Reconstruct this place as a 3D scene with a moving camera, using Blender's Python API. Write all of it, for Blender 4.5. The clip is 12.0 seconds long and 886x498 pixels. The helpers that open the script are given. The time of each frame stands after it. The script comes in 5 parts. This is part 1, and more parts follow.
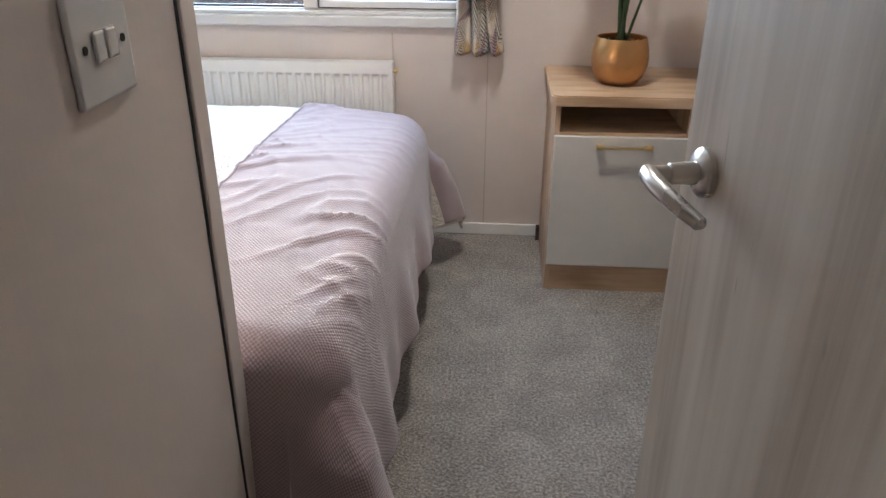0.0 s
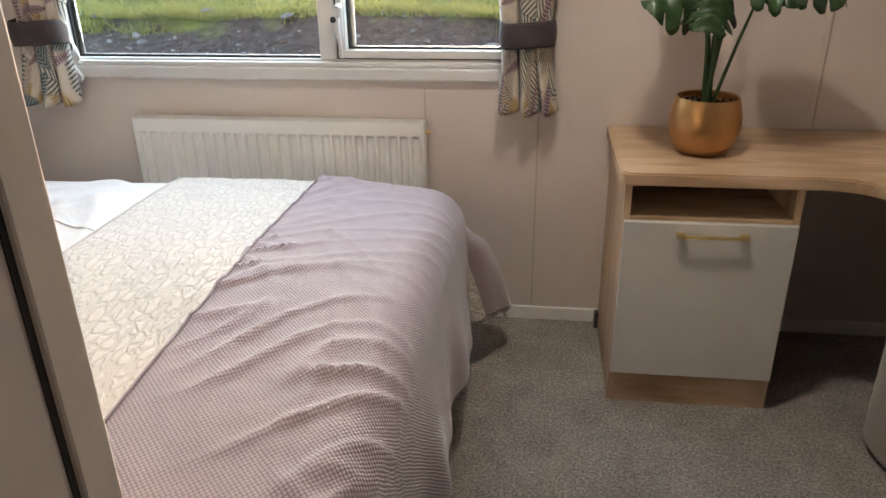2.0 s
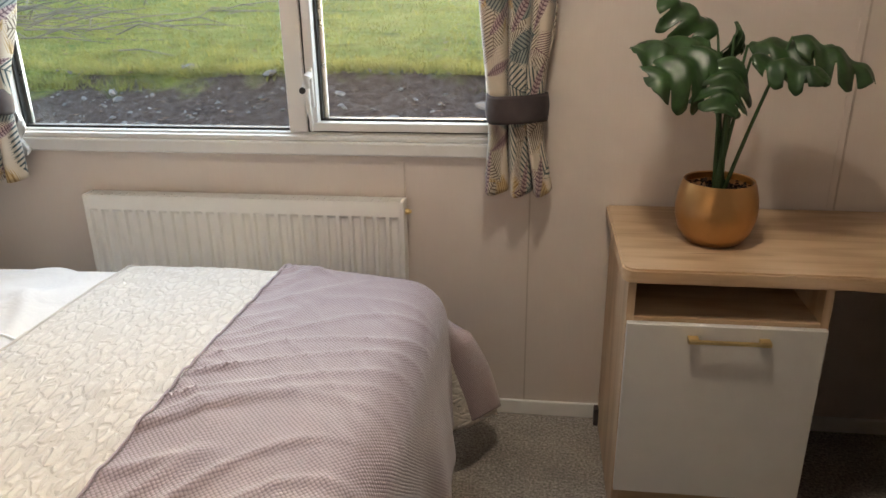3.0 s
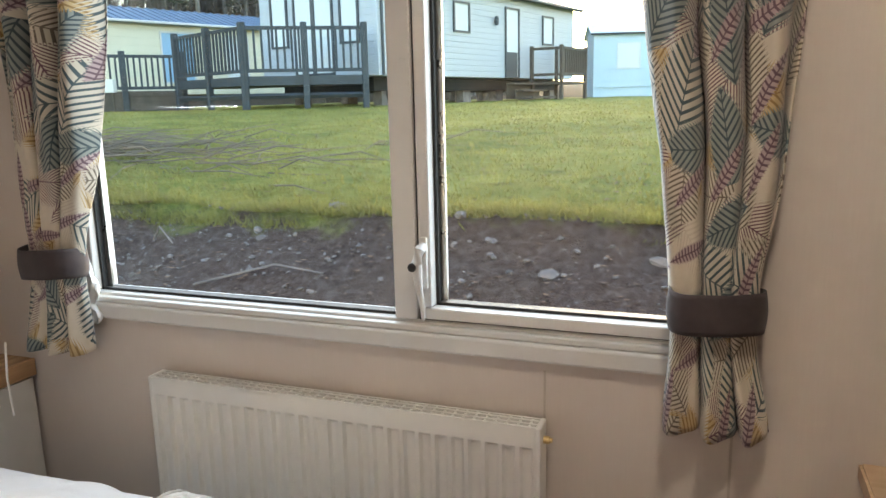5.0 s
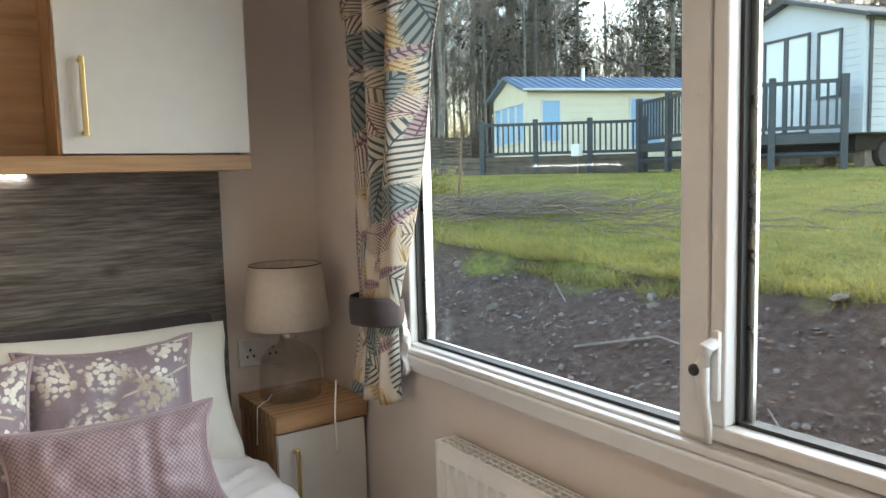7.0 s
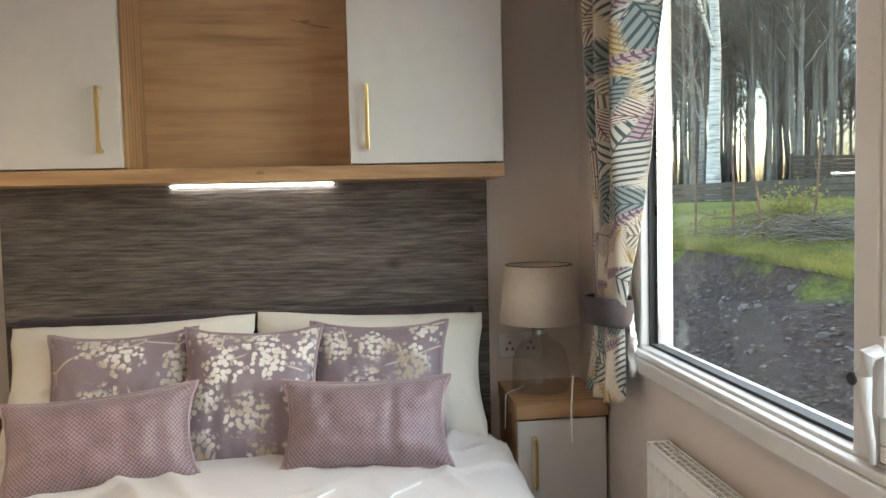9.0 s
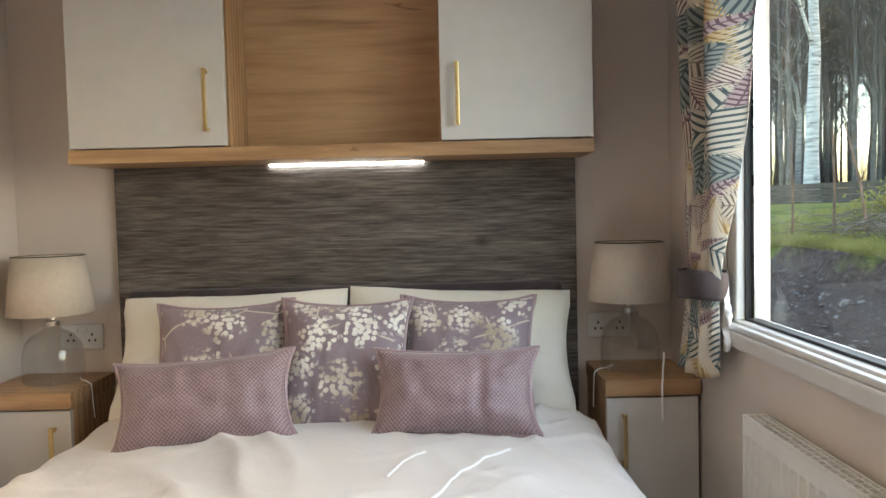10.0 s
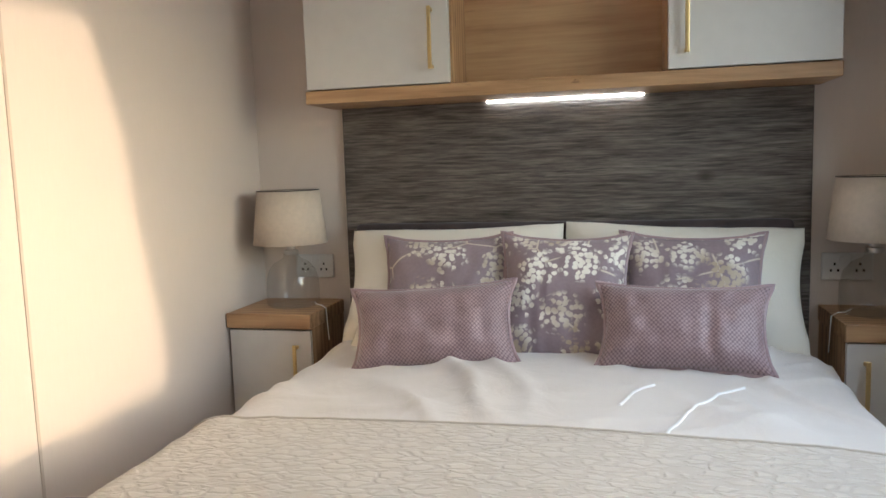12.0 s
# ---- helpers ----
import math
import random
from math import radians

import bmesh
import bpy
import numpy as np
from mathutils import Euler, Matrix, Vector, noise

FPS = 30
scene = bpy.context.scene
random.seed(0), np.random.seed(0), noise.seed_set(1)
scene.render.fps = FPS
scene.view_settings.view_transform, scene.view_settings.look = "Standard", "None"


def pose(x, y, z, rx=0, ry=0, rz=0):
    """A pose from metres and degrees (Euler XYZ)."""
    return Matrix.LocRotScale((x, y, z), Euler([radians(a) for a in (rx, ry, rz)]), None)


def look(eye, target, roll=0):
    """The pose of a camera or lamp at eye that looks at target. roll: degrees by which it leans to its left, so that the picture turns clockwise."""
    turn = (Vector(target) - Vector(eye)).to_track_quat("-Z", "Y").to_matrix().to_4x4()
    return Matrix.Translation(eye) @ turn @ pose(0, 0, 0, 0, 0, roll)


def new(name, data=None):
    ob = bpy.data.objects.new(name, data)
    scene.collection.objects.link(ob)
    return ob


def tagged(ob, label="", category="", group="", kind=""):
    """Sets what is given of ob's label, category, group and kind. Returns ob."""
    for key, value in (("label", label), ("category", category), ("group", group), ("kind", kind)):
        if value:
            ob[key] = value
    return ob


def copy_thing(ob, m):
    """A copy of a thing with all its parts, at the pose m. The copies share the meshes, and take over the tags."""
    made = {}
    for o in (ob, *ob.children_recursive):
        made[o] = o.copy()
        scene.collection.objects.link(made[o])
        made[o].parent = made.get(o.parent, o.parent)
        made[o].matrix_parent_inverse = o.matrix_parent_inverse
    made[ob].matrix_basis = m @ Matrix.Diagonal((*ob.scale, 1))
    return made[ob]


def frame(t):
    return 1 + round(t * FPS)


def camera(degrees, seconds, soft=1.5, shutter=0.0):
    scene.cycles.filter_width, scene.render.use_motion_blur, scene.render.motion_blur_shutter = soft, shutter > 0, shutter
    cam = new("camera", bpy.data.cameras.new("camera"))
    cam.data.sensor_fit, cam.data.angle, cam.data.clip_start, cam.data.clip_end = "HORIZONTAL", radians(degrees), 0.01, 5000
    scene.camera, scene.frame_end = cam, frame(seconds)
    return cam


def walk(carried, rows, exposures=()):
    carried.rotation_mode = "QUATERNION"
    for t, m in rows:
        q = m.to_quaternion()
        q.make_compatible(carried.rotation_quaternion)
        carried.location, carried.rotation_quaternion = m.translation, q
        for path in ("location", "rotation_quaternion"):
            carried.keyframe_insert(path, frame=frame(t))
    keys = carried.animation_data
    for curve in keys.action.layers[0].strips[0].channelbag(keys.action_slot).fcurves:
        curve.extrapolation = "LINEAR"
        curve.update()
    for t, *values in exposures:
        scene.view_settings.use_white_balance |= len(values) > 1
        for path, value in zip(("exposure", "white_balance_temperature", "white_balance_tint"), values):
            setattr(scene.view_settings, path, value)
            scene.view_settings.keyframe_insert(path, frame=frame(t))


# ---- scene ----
cam = camera(61.9, 12.0)
PATH = [
    (0, (0.013, 0.127, 1.303), (-0.122, 1.927, 0.441), 0.2),
    (0.5, (0.002, 0.277, 1.306), (-0.158, 2.077, 0.45), -0.1),
    (1, (-0.019, 0.421, 1.323), (-0.212, 2.219, 0.468), -0.3),
    (1.5, (-0.048, 0.552, 1.348), (-0.277, 2.349, 0.5), -0.8),
    (2, (-0.031, 0.655, 1.333), (-0.275, 2.462, 0.512), -0.9),
    (2.5, (-0.015, 0.798, 1.332), (-0.255, 2.627, 0.56), -0.7),
    (3, (-0.02, 0.94, 1.371), (-0.261, 2.791, 0.652), -0.8),
    (3.2, (-0.023, 1.0, 1.378), (-0.275, 2.86, 0.687), -0.8),
    (4.8, (-0.096, 1.527, 1.397), (-0.702, 3.384, 0.968), -1.4),
    (5, (-0.082, 1.577, 1.39), (-0.771, 3.412, 0.994), -1.3),
    (5.5, (-0.067, 1.69, 1.379), (-1.007, 3.42, 1.029), -1.4),
    (6, (-0.062, 1.794, 1.347), (-1.258, 3.372, 1.063), -1.0),
    (6.5, (-0.027, 1.911, 1.347), (-1.467, 3.277, 1.106), -1.2),
    (7, (0.041, 2.009, 1.362), (-1.601, 3.133, 1.16), -1.5),
    (7.2, (0.075, 2.053, 1.374), (-1.631, 3.076, 1.177), -1.4),
    (8.8, (0.27, 2.281, 1.303), (-1.707, 2.561, 1.199), -1.5),
    (9, (0.283, 2.295, 1.3), (-1.702, 2.509, 1.186), -1.4),
    (9.5, (0.293, 2.288, 1.242), (-1.702, 2.386, 1.148), -1.3),
    (10, (0.313, 2.272, 1.212), (-1.685, 2.264, 1.117), -1.4),
    (10.5, (0.329, 2.249, 1.193), (-1.665, 2.146, 1.082), -1.5),
    (11, (0.335, 2.221, 1.159), (-1.652, 2.024, 1.04), -1.4),
    (11.5, (0.331, 2.2, 1.145), (-1.637, 1.874, 0.994), -1.4),
    (12, (0.344, 2.139, 1.173), (-1.587, 1.665, 0.953), -1.8),
]
walk(cam, [(t, look(eye, target, roll)) for t, eye, target, roll in PATH],
     [(0, 3.75, 5450, 10), (1.0, 3.5, 5500, 10), (2.0, 3.3, 6100, 10), (3.2, 3.1, 6500, 10), (4.8, 2.98, 6400, 10), (7.0, 2.92, 6500, 10), (9.0, 2.9, 6500, 10), (12.0, 2.68, 6100, 10)])

# ---- light ----
CEIL = 2.27
SUN_DIR = Vector((0.025, -1.0, -0.165)).normalized()
sun = new("sun", bpy.data.lights.new("sun", "SUN"))
sun.data.energy, sun.data.angle, sun.data.color = 0.36, radians(1.8), (1.0, 0.76, 0.50)
sun.matrix_world = look((0, 60, 12), Vector((0, 60, 12)) + SUN_DIR)

world = bpy.data.worlds.new("world")
scene.world = world
world.use_nodes = True
wn = world.node_tree
sky = wn.nodes.new("ShaderNodeTexSky")
sky.sky_type, sky.sun_disc = "NISHITA", False
sky.sun_elevation, sky.sun_rotation = radians(10), radians(-4)
sky.air_density, sky.dust_density = 1.0, 1.0
wn.links.new(sky.outputs[0], wn.nodes["Background"].inputs[0])
wn.nodes["Background"].inputs[1].default_value = 0.15


def area(name, m, sx, sy, power, color, spread=180):
    ob = new(name, bpy.data.lights.new(name, "AREA"))
    ob.data.shape, ob.data.size, ob.data.size_y = "RECTANGLE", sx, sy
    ob.data.energy, ob.data.color, ob.data.spread = power, color, radians(spread)
    ob.matrix_world = m
    return ob


# sky light entering by the window opening
area("window_daylight", look((-0.86, 3.15, 1.45), (-0.86, 0, 1.2)), 1.6, 1.0, 2.3, (0.86, 0.94, 1.0))

# warm recessed ceiling lamp beside the bed
for lx, ly, power in ((0.0, 2.1, 0.75),):
    area("downlight_lamp", look((lx, ly, CEIL - 0.014), (lx, ly, 0)), 0.13, 0.13, power, (1.0, 0.86, 0.68), 150)

# ---- node helpers ----


class Net:
    """A small writer of shader nodes."""

    def __init__(self, name):
        self.mat = bpy.data.materials.new(name)
        self.mat.use_nodes = True
        self.t = self.mat.node_tree
        self.bsdf = self.t.nodes["Principled BSDF"]
        self.co = self.t.nodes.new("ShaderNodeTexCoord")

    def node(self, kind, **props):
        n = self.t.nodes.new(kind)
        for k, v in props.items():
            if k == "operation":
                n.operation = v
            elif k == "data_type":
                n.data_type = v
            elif k == "blend_type":
                n.blend_type = v
            elif k == "feature":
                n.feature = v
            elif k == "voronoi_dimensions":
                n.voronoi_dimensions = v
        return n

    def put(self, socket, v):
        if isinstance(v, (int, float)):
            socket.default_value = v
        elif isinstance(v, tuple):
            socket.default_value = v if len(v) == len(socket.default_value) else (*v, 1.0)
        else:
            self.t.links.new(v, socket)

    def m(self, op, a, b=0.0, c=0.0):
        n = self.node("ShaderNodeMath", operation=op)
        for s, v in zip(n.inputs, (a, b, c)):
            self.put(s, v)
        return n.outputs[0]

    def vm(self, op, a, b=(0, 0, 0)):
        n = self.node("ShaderNodeVectorMath", operation=op)
        self.put(n.inputs[0], a)
        self.put(n.inputs[1], b)
        return n.outputs["Value"] if op in ("DOT_PRODUCT", "LENGTH", "DISTANCE") else n.outputs[0]

    def mapped(self, scale=(1, 1, 1), rot=(0, 0, 0), source="Object"):
        n = self.node("ShaderNodeMapping")
        self.put(n.inputs[0], self.co.outputs[source])
        n.inputs["Scale"].default_value, n.inputs["Rotation"].default_value = scale, rot
        return n.outputs[0]

    def noise(self, vec, scale, detail=3.0, rough=0.55, dist=0.0):
        n = self.node("ShaderNodeTexNoise")
        self.put(n.inputs["Vector"], vec)
        n.inputs["Scale"].default_value, n.inputs["Detail"].default_value = scale, detail
        n.inputs["Roughness"].default_value, n.inputs["Distortion"].default_value = rough, dist
        return n.outputs["Fac"]

    def wave(self, vec, scale, dist=0.0, detail=2.0, dscale=1.0):
        n = self.node("ShaderNodeTexWave")
        self.put(n.inputs["Vector"], vec)
        for k, v in (("Scale", scale), ("Distortion", dist), ("Detail", detail), ("Detail Scale", dscale)):
            n.inputs[k].default_value = v
        return n.outputs["Fac"]

    def voronoi(self, vec, scale, feature="F1", rand=1.0, dims="3D"):
        n = self.node("ShaderNodeTexVoronoi", feature=feature, voronoi_dimensions=dims)
        self.put(n.inputs["Vector"], vec)
        n.inputs["Scale"].default_value, n.inputs["Randomness"].default_value = scale, rand
        return n

    def ramp(self, fac, *stops):
        n = self.node("ShaderNodeValToRGB")
        el = n.color_ramp.elements
        while len(el) < len(stops):
            el.new(0.5)
        for e, (p, c) in zip(el, stops):
            e.position, e.color = p, (*c, 1.0) if len(c) == 3 else c
        self.put(n.inputs[0], fac)
        return n.outputs[0]

    def mix(self, fac, a, b, blend="MIX"):
        n = self.node("ShaderNodeMix", data_type="RGBA", blend_type=blend)
        self.put(n.inputs[0], fac)
        self.put(n.inputs[6], a)
        self.put(n.inputs[7], b)
        return n.outputs[2]

    def step(self, v, lo, hi):
        n = self.node("ShaderNodeMapRange")
        self.put(n.inputs[0], v)
        n.inputs[1].default_value, n.inputs[2].default_value = lo, hi
        return n.outputs[0]

    def bump(self, height, strength=0.3, depth=0.002):
        n = self.node("ShaderNodeBump")
        self.put(n.inputs["Height"], height)
        n.inputs["Strength"].default_value, n.inputs["Distance"].default_value = strength, depth
        self.put(self.bsdf.inputs["Normal"], n.outputs[0])

    def done(self, color, rough=0.6, metal=0.0, sheen=0.0, spec=0.5):
        b = self.bsdf.inputs
        self.put(b["Base Color"], color)
        self.put(b["Roughness"], rough)
        b["Metallic"].default_value, b["Sheen Weight"].default_value = metal, sheen
        b["Specular IOR Level"].default_value = spec
        return self.mat


def plain(name, color, rough=0.5, metal=0.0, vary=0.06, scale=20, bump=0.0, sheen=0.0, bscale=200, depth=0.001):
    n = Net(name)
    v = n.noise(n.co.outputs["Object"], scale, 4)
    dark = tuple(c * (1 - vary) for c in color)
    lite = tuple(min(1, c * (1 + vary)) for c in color)
    if bump:
        n.bump(n.noise(n.co.outputs["Object"], bscale, 2), bump, depth)
    return n.done(n.ramp(v, (0.3, dark), (0.7, lite)), n.m("ADD", n.m("MULTIPLY", v, 0.15), rough - 0.07), metal, sheen)


def wood(name, a, b, c, along, scale=1.0, rough=0.45, bump=0.08, knots=True):
    """Board wood; along: 0, 1 or 2, the axis that the grain follows."""
    n = Net(name)
    s = [9.0 * scale] * 3
    s[along] = 0.9 * scale
    p = n.mapped(tuple(s))
    big = n.noise(p, 1.3, 5, 0.6, 1.2)
    s2 = [60.0 * scale] * 3
    s2[along] = 2.2 * scale
    fine = n.noise(n.mapped(tuple(s2)), 2.0, 4, 0.7, 0.3)
    streak = n.wave(n.mapped(tuple(v * 0.5 for v in s)), 2.2, 7, 3, 1.4)
    f = n.m("ADD", n.m("MULTIPLY", big, 0.5), n.m("ADD", n.m("MULTIPLY", fine, 0.3), n.m("MULTIPLY", streak, 0.2)))
    col = n.ramp(f, (0.33, a), (0.5, b), (0.68, c))
    crack = n.step(n.noise(n.mapped(tuple(v * 1.6 for v in s)), 1.7, 3, 0.5, 2.5), 0.695, 0.73)
    col = n.mix(n.m("MULTIPLY", crack, 0.55), col, tuple(v * 0.35 for v in a))
    n.bump(fine, bump, 0.002)
    return n.done(col, n.m("ADD", n.m("MULTIPLY", fine, 0.2), rough - 0.1))


# ---- materials ----
def wall_paper():
    n = Net("papered_wall")
    fine = n.noise(n.mapped((260, 260, 14)), 1.0, 3, 0.6)
    big = n.noise(n.co.outputs["Object"], 1.6, 3)
    col = n.mix(n.m("MULTIPLY", fine, 0.5), (0.68, 0.605, 0.55), (0.59, 0.515, 0.46))
    col = n.mix(n.m("MULTIPLY", big, 0.18), col, (0.58, 0.515, 0.465))
    n.bump(fine, 0.12, 0.001)
    return n.done(col, 0.62, spec=0.35)


def carpet():
    n = Net("carpet")
    o = n.co.outputs["Object"]
    tuft = n.voronoi(o, 260)
    fleck = n.noise(o, 130, 3, 0.7)
    patch = n.noise(o, 7, 4, 0.6, 0.8)
    f = n.m("ADD", n.m("MULTIPLY", fleck, 0.80), n.m("MULTIPLY", patch, 0.22))
    col = n.ramp(f, (0.38, (0.12, 0.102, 0.086)), (0.52, (0.31, 0.272, 0.234)), (0.66, (0.60, 0.54, 0.475)))
    n.bump(n.m("ADD", n.m("MULTIPLY", tuft.outputs["Distance"], 0.8), fleck), 0.9, 0.006)
    return n.done(col, 0.95, sheen=0.25)


def dark_panel():
    """Rough-sawn dark grey plank laminate, grain along y."""
    n = Net("dark_wood_panel")
    warp = n.noise(n.mapped((1, 2.2, 5)), 1.5, 3)
    comb = n.node("ShaderNodeCombineXYZ")
    sep = n.node("ShaderNodeSeparateXYZ")
    n.put(sep.inputs[0], n.co.outputs["Object"])
    zz = n.m("ADD", sep.outputs[2], n.m("MULTIPLY", n.m("SUBTRACT", warp, 0.5), 0.016))
    n.put(comb.inputs[1], sep.outputs[1])
    n.put(comb.inputs[2], zz)
    mp = n.node("ShaderNodeMapping")
    n.put(mp.inputs[0], comb.outputs[0])
    mp.inputs["Scale"].default_value = (1, 7.0, 120)
    fine = n.noise(mp.outputs[0], 1.0, 5, 0.65)
    mp2 = n.node("ShaderNodeMapping")
    n.put(mp2.inputs[0], comb.outputs[0])
    mp2.inputs["Scale"].default_value = (1, 1.1, 13)
    big = n.noise(mp2.outputs[0], 1.0, 4, 0.6)
    kn = n.voronoi(n.mapped((0, 2.9, 4.2)), 1.0)
    knot = n.step(kn.outputs["Distance"], 0.10, 0.03)
    f = n.m("ADD", n.m("MULTIPLY", fine, 0.66), n.m("MULTIPLY", big, 0.36))
    col = n.ramp(f, (0.34, (0.022, 0.017, 0.014)), (0.48, (0.095, 0.078, 0.066)), (0.58, (0.165, 0.140, 0.120)), (0.72, (0.29, 0.25, 0.215)))
    col = n.mix(n.m("MULTIPLY", knot, 0.8), col, (0.035, 0.026, 0.02))
    mp3 = n.node("ShaderNodeMapping")
    n.put(mp3.inputs[0], comb.outputs[0])
    mp3.inputs["Scale"].default_value = (1, 4.5, 85)
    split = n.step(n.noise(mp3.outputs[0], 1.0, 3, 0.6, 0.9), 0.60, 0.66)
    col = n.mix(n.m("MULTIPLY", split, 0.5), col, (0.014, 0.011, 0.009))
    n.bump(n.m("SUBTRACT", fine, n.m("MULTIPLY", split, 0.6)), 0.6, 0.004)
    return n.done(col, 0.6)


def weave(name, color, dark, scale, rough=0.7, source="UV", sheen=0.4, wrinkle=18, metal=0.0):
    n = Net(name)
    p = n.mapped((scale, scale, scale), (0, 0, radians(45)), source)
    cell = n.voronoi(p, 1.0, "F1", 0.12)
    big = n.noise(n.mapped((1, 1, 1), (0, 0, 0), source), wrinkle, 3)
    col = n.mix(n.step(cell.outputs["Distance"], 0.3, 0.62), color, dark)
    col = n.mix(n.m("MULTIPLY", big, 0.25), col, dark)
    n.bump(n.m("SUBTRACT", 1.0, cell.outputs["Distance"]), 0.5, 0.003)
    return n.done(col, rough, metal, sheen)


def knit_bump(name, color, dark):
    """Cream quilt with a raised wandering net pattern."""
    n = Net(name)
    raw = n.mapped((50, 27, 50), (0, 0, radians(12)), "UV")
    wob = n.node("ShaderNodeTexNoise")
    n.put(wob.inputs["Vector"], raw)
    wob.inputs["Scale"].default_value = 0.7
    shift = n.node("ShaderNodeVectorMath", operation="SCALE")
    n.put(shift.inputs[0], wob.outputs["Color"])
    shift.inputs["Scale"].default_value = 1.3
    base = n.vm("ADD", raw, shift.outputs[0])
    cell = n.voronoi(base, 1.0, "DISTANCE_TO_EDGE", 0.8)
    edge = n.step(cell.outputs["Distance"], 0.20, 0.06)
    fine = n.noise(n.mapped((300, 300, 300), (0, 0, 0), "UV"), 1.0, 2)
    col = n.mix(n.m("MULTIPLY", edge, 0.28), color, dark)
    n.bump(n.m("ADD", n.m("SUBTRACT", 1.0, edge), n.m("MULTIPLY", fine, 0.25)), 0.6, 0.004)
    return n.done(col, 0.85, sheen=0.3)


def cotton(name, color, wr=0.25):
    n = Net(name)
    o = n.co.outputs["Object"]
    w = n.noise(o, 9, 4, 0.55, 0.6)
    f = n.noise(o, 420, 2)
    n.bump(n.m("ADD", w, n.m("MULTIPLY", f, 0.06)), wr, 0.02)
    return n.done(n.mix(n.m("MULTIPLY", f, 0.3), color, tuple(c * 0.86 for c in color)), 0.85, sheen=0.25)


def leaf_layer(n, vec, scale, shift, length, width, ribs, slant, spread=1.0):
    """One scatter of feathered leaf shapes: (shape mask, rib mask, cell random)."""
    p = n.vm("ADD", vec, shift)
    v = n.voronoi(p, scale, "F1", 0.8, "2D")
    local = n.vm("SUBTRACT", p, v.outputs["Position"])
    sep = n.node("ShaderNodeSeparateXYZ")
    n.put(sep.inputs[0], v.outputs["Color"])
    rot = n.node("ShaderNodeVectorRotate")
    rot.rotation_type = "Z_AXIS"
    n.put(rot.inputs["Vector"], local)
    n.put(rot.inputs["Angle"], n.m("MULTIPLY", sep.outputs[0], 6.28 * spread))
    q = n.node("ShaderNodeSeparateXYZ")
    n.put(q.inputs[0], rot.outputs[0])
    u, w = q.outputs[0], n.m("ABSOLUTE", q.outputs[1])
    prof = n.m("MULTIPLY", n.m("SUBTRACT", 1.0, n.m("POWER", n.m("DIVIDE", u, length), 2.0)), width)
    stripes = n.m("SINE", n.m("MULTIPLY", n.m("SUBTRACT", u, n.m("MULTIPLY", w, slant)), ribs))
    shape = n.step(n.m("SUBTRACT", prof, n.m("ADD", w, n.m("MULTIPLY", n.m("ABSOLUTE", stripes), width * 0.25))), 0.0, 0.002)
    line = n.m("MAXIMUM", n.step(stripes, 0.15, 0.5), n.step(w, 0.0018, 0.0008))
    return shape, line, sep.outputs[1]


def curtain_print():
    n = Net("leaf_print_curtain")
    uv = n.vm("ADD", n.co.outputs["UV"], n.vm("SCALE", (0, 0, 0)))
    cream = (0.52, 0.455, 0.365)
    col = n.mix(n.noise(uv, 60, 2), cream, (0.60, 0.53, 0.43))
    layers = (
        (5.0, (0.03, 0.31, 0), 0.125, 0.070, 420, 0.9, (0.26, 0.16, 0.055), (0.47, 0.34, 0.17), 1.0),
        (6.0, (0.77, 0.13, 0), 0.120, 0.075, 540, 1.6, (0.12, 0.05, 0.07), (0.55, 0.48, 0.39), 1.0),
        (5.5, (0.37, 0.83, 0), 0.120, 0.060, 640, 0.5, (0.13, 0.10, 0.075), (0.52, 0.46, 0.37), 1.0),
        (4.5, (0.21, 0.58, 0), 0.150, 0.080, 330, 0.8, (0.045, 0.070, 0.078), (0.50, 0.45, 0.37), 1.0),
        (5.5, (0.47, 0.91, 0), 0.110, 0.055, 390, 1.1, (0.04, 0.062, 0.070), (0.22, 0.24, 0.22), 1.0),
        (7.0, (0.11, 0.77, 0), 0.090, 0.018, 560, 0.3, (0.11, 0.06, 0.075), (0.36, 0.27, 0.27), 0.3),
    )
    for sc, sh, ln, wd, rb, sl, ink, ground, spread in layers:
        shape, line, rnd = leaf_layer(n, uv, sc, sh, ln, wd, rb, sl, spread)
        leaf = n.mix(line, ground, ink)
        keep = n.m("MULTIPLY", shape, n.step(rnd, 0.22, 0.24))
        col = n.mix(keep, col, leaf)
    n.bump(n.noise(uv, 700, 2), 0.15, 0.001)
    return n.done(col, 0.8, sheen=0.2)


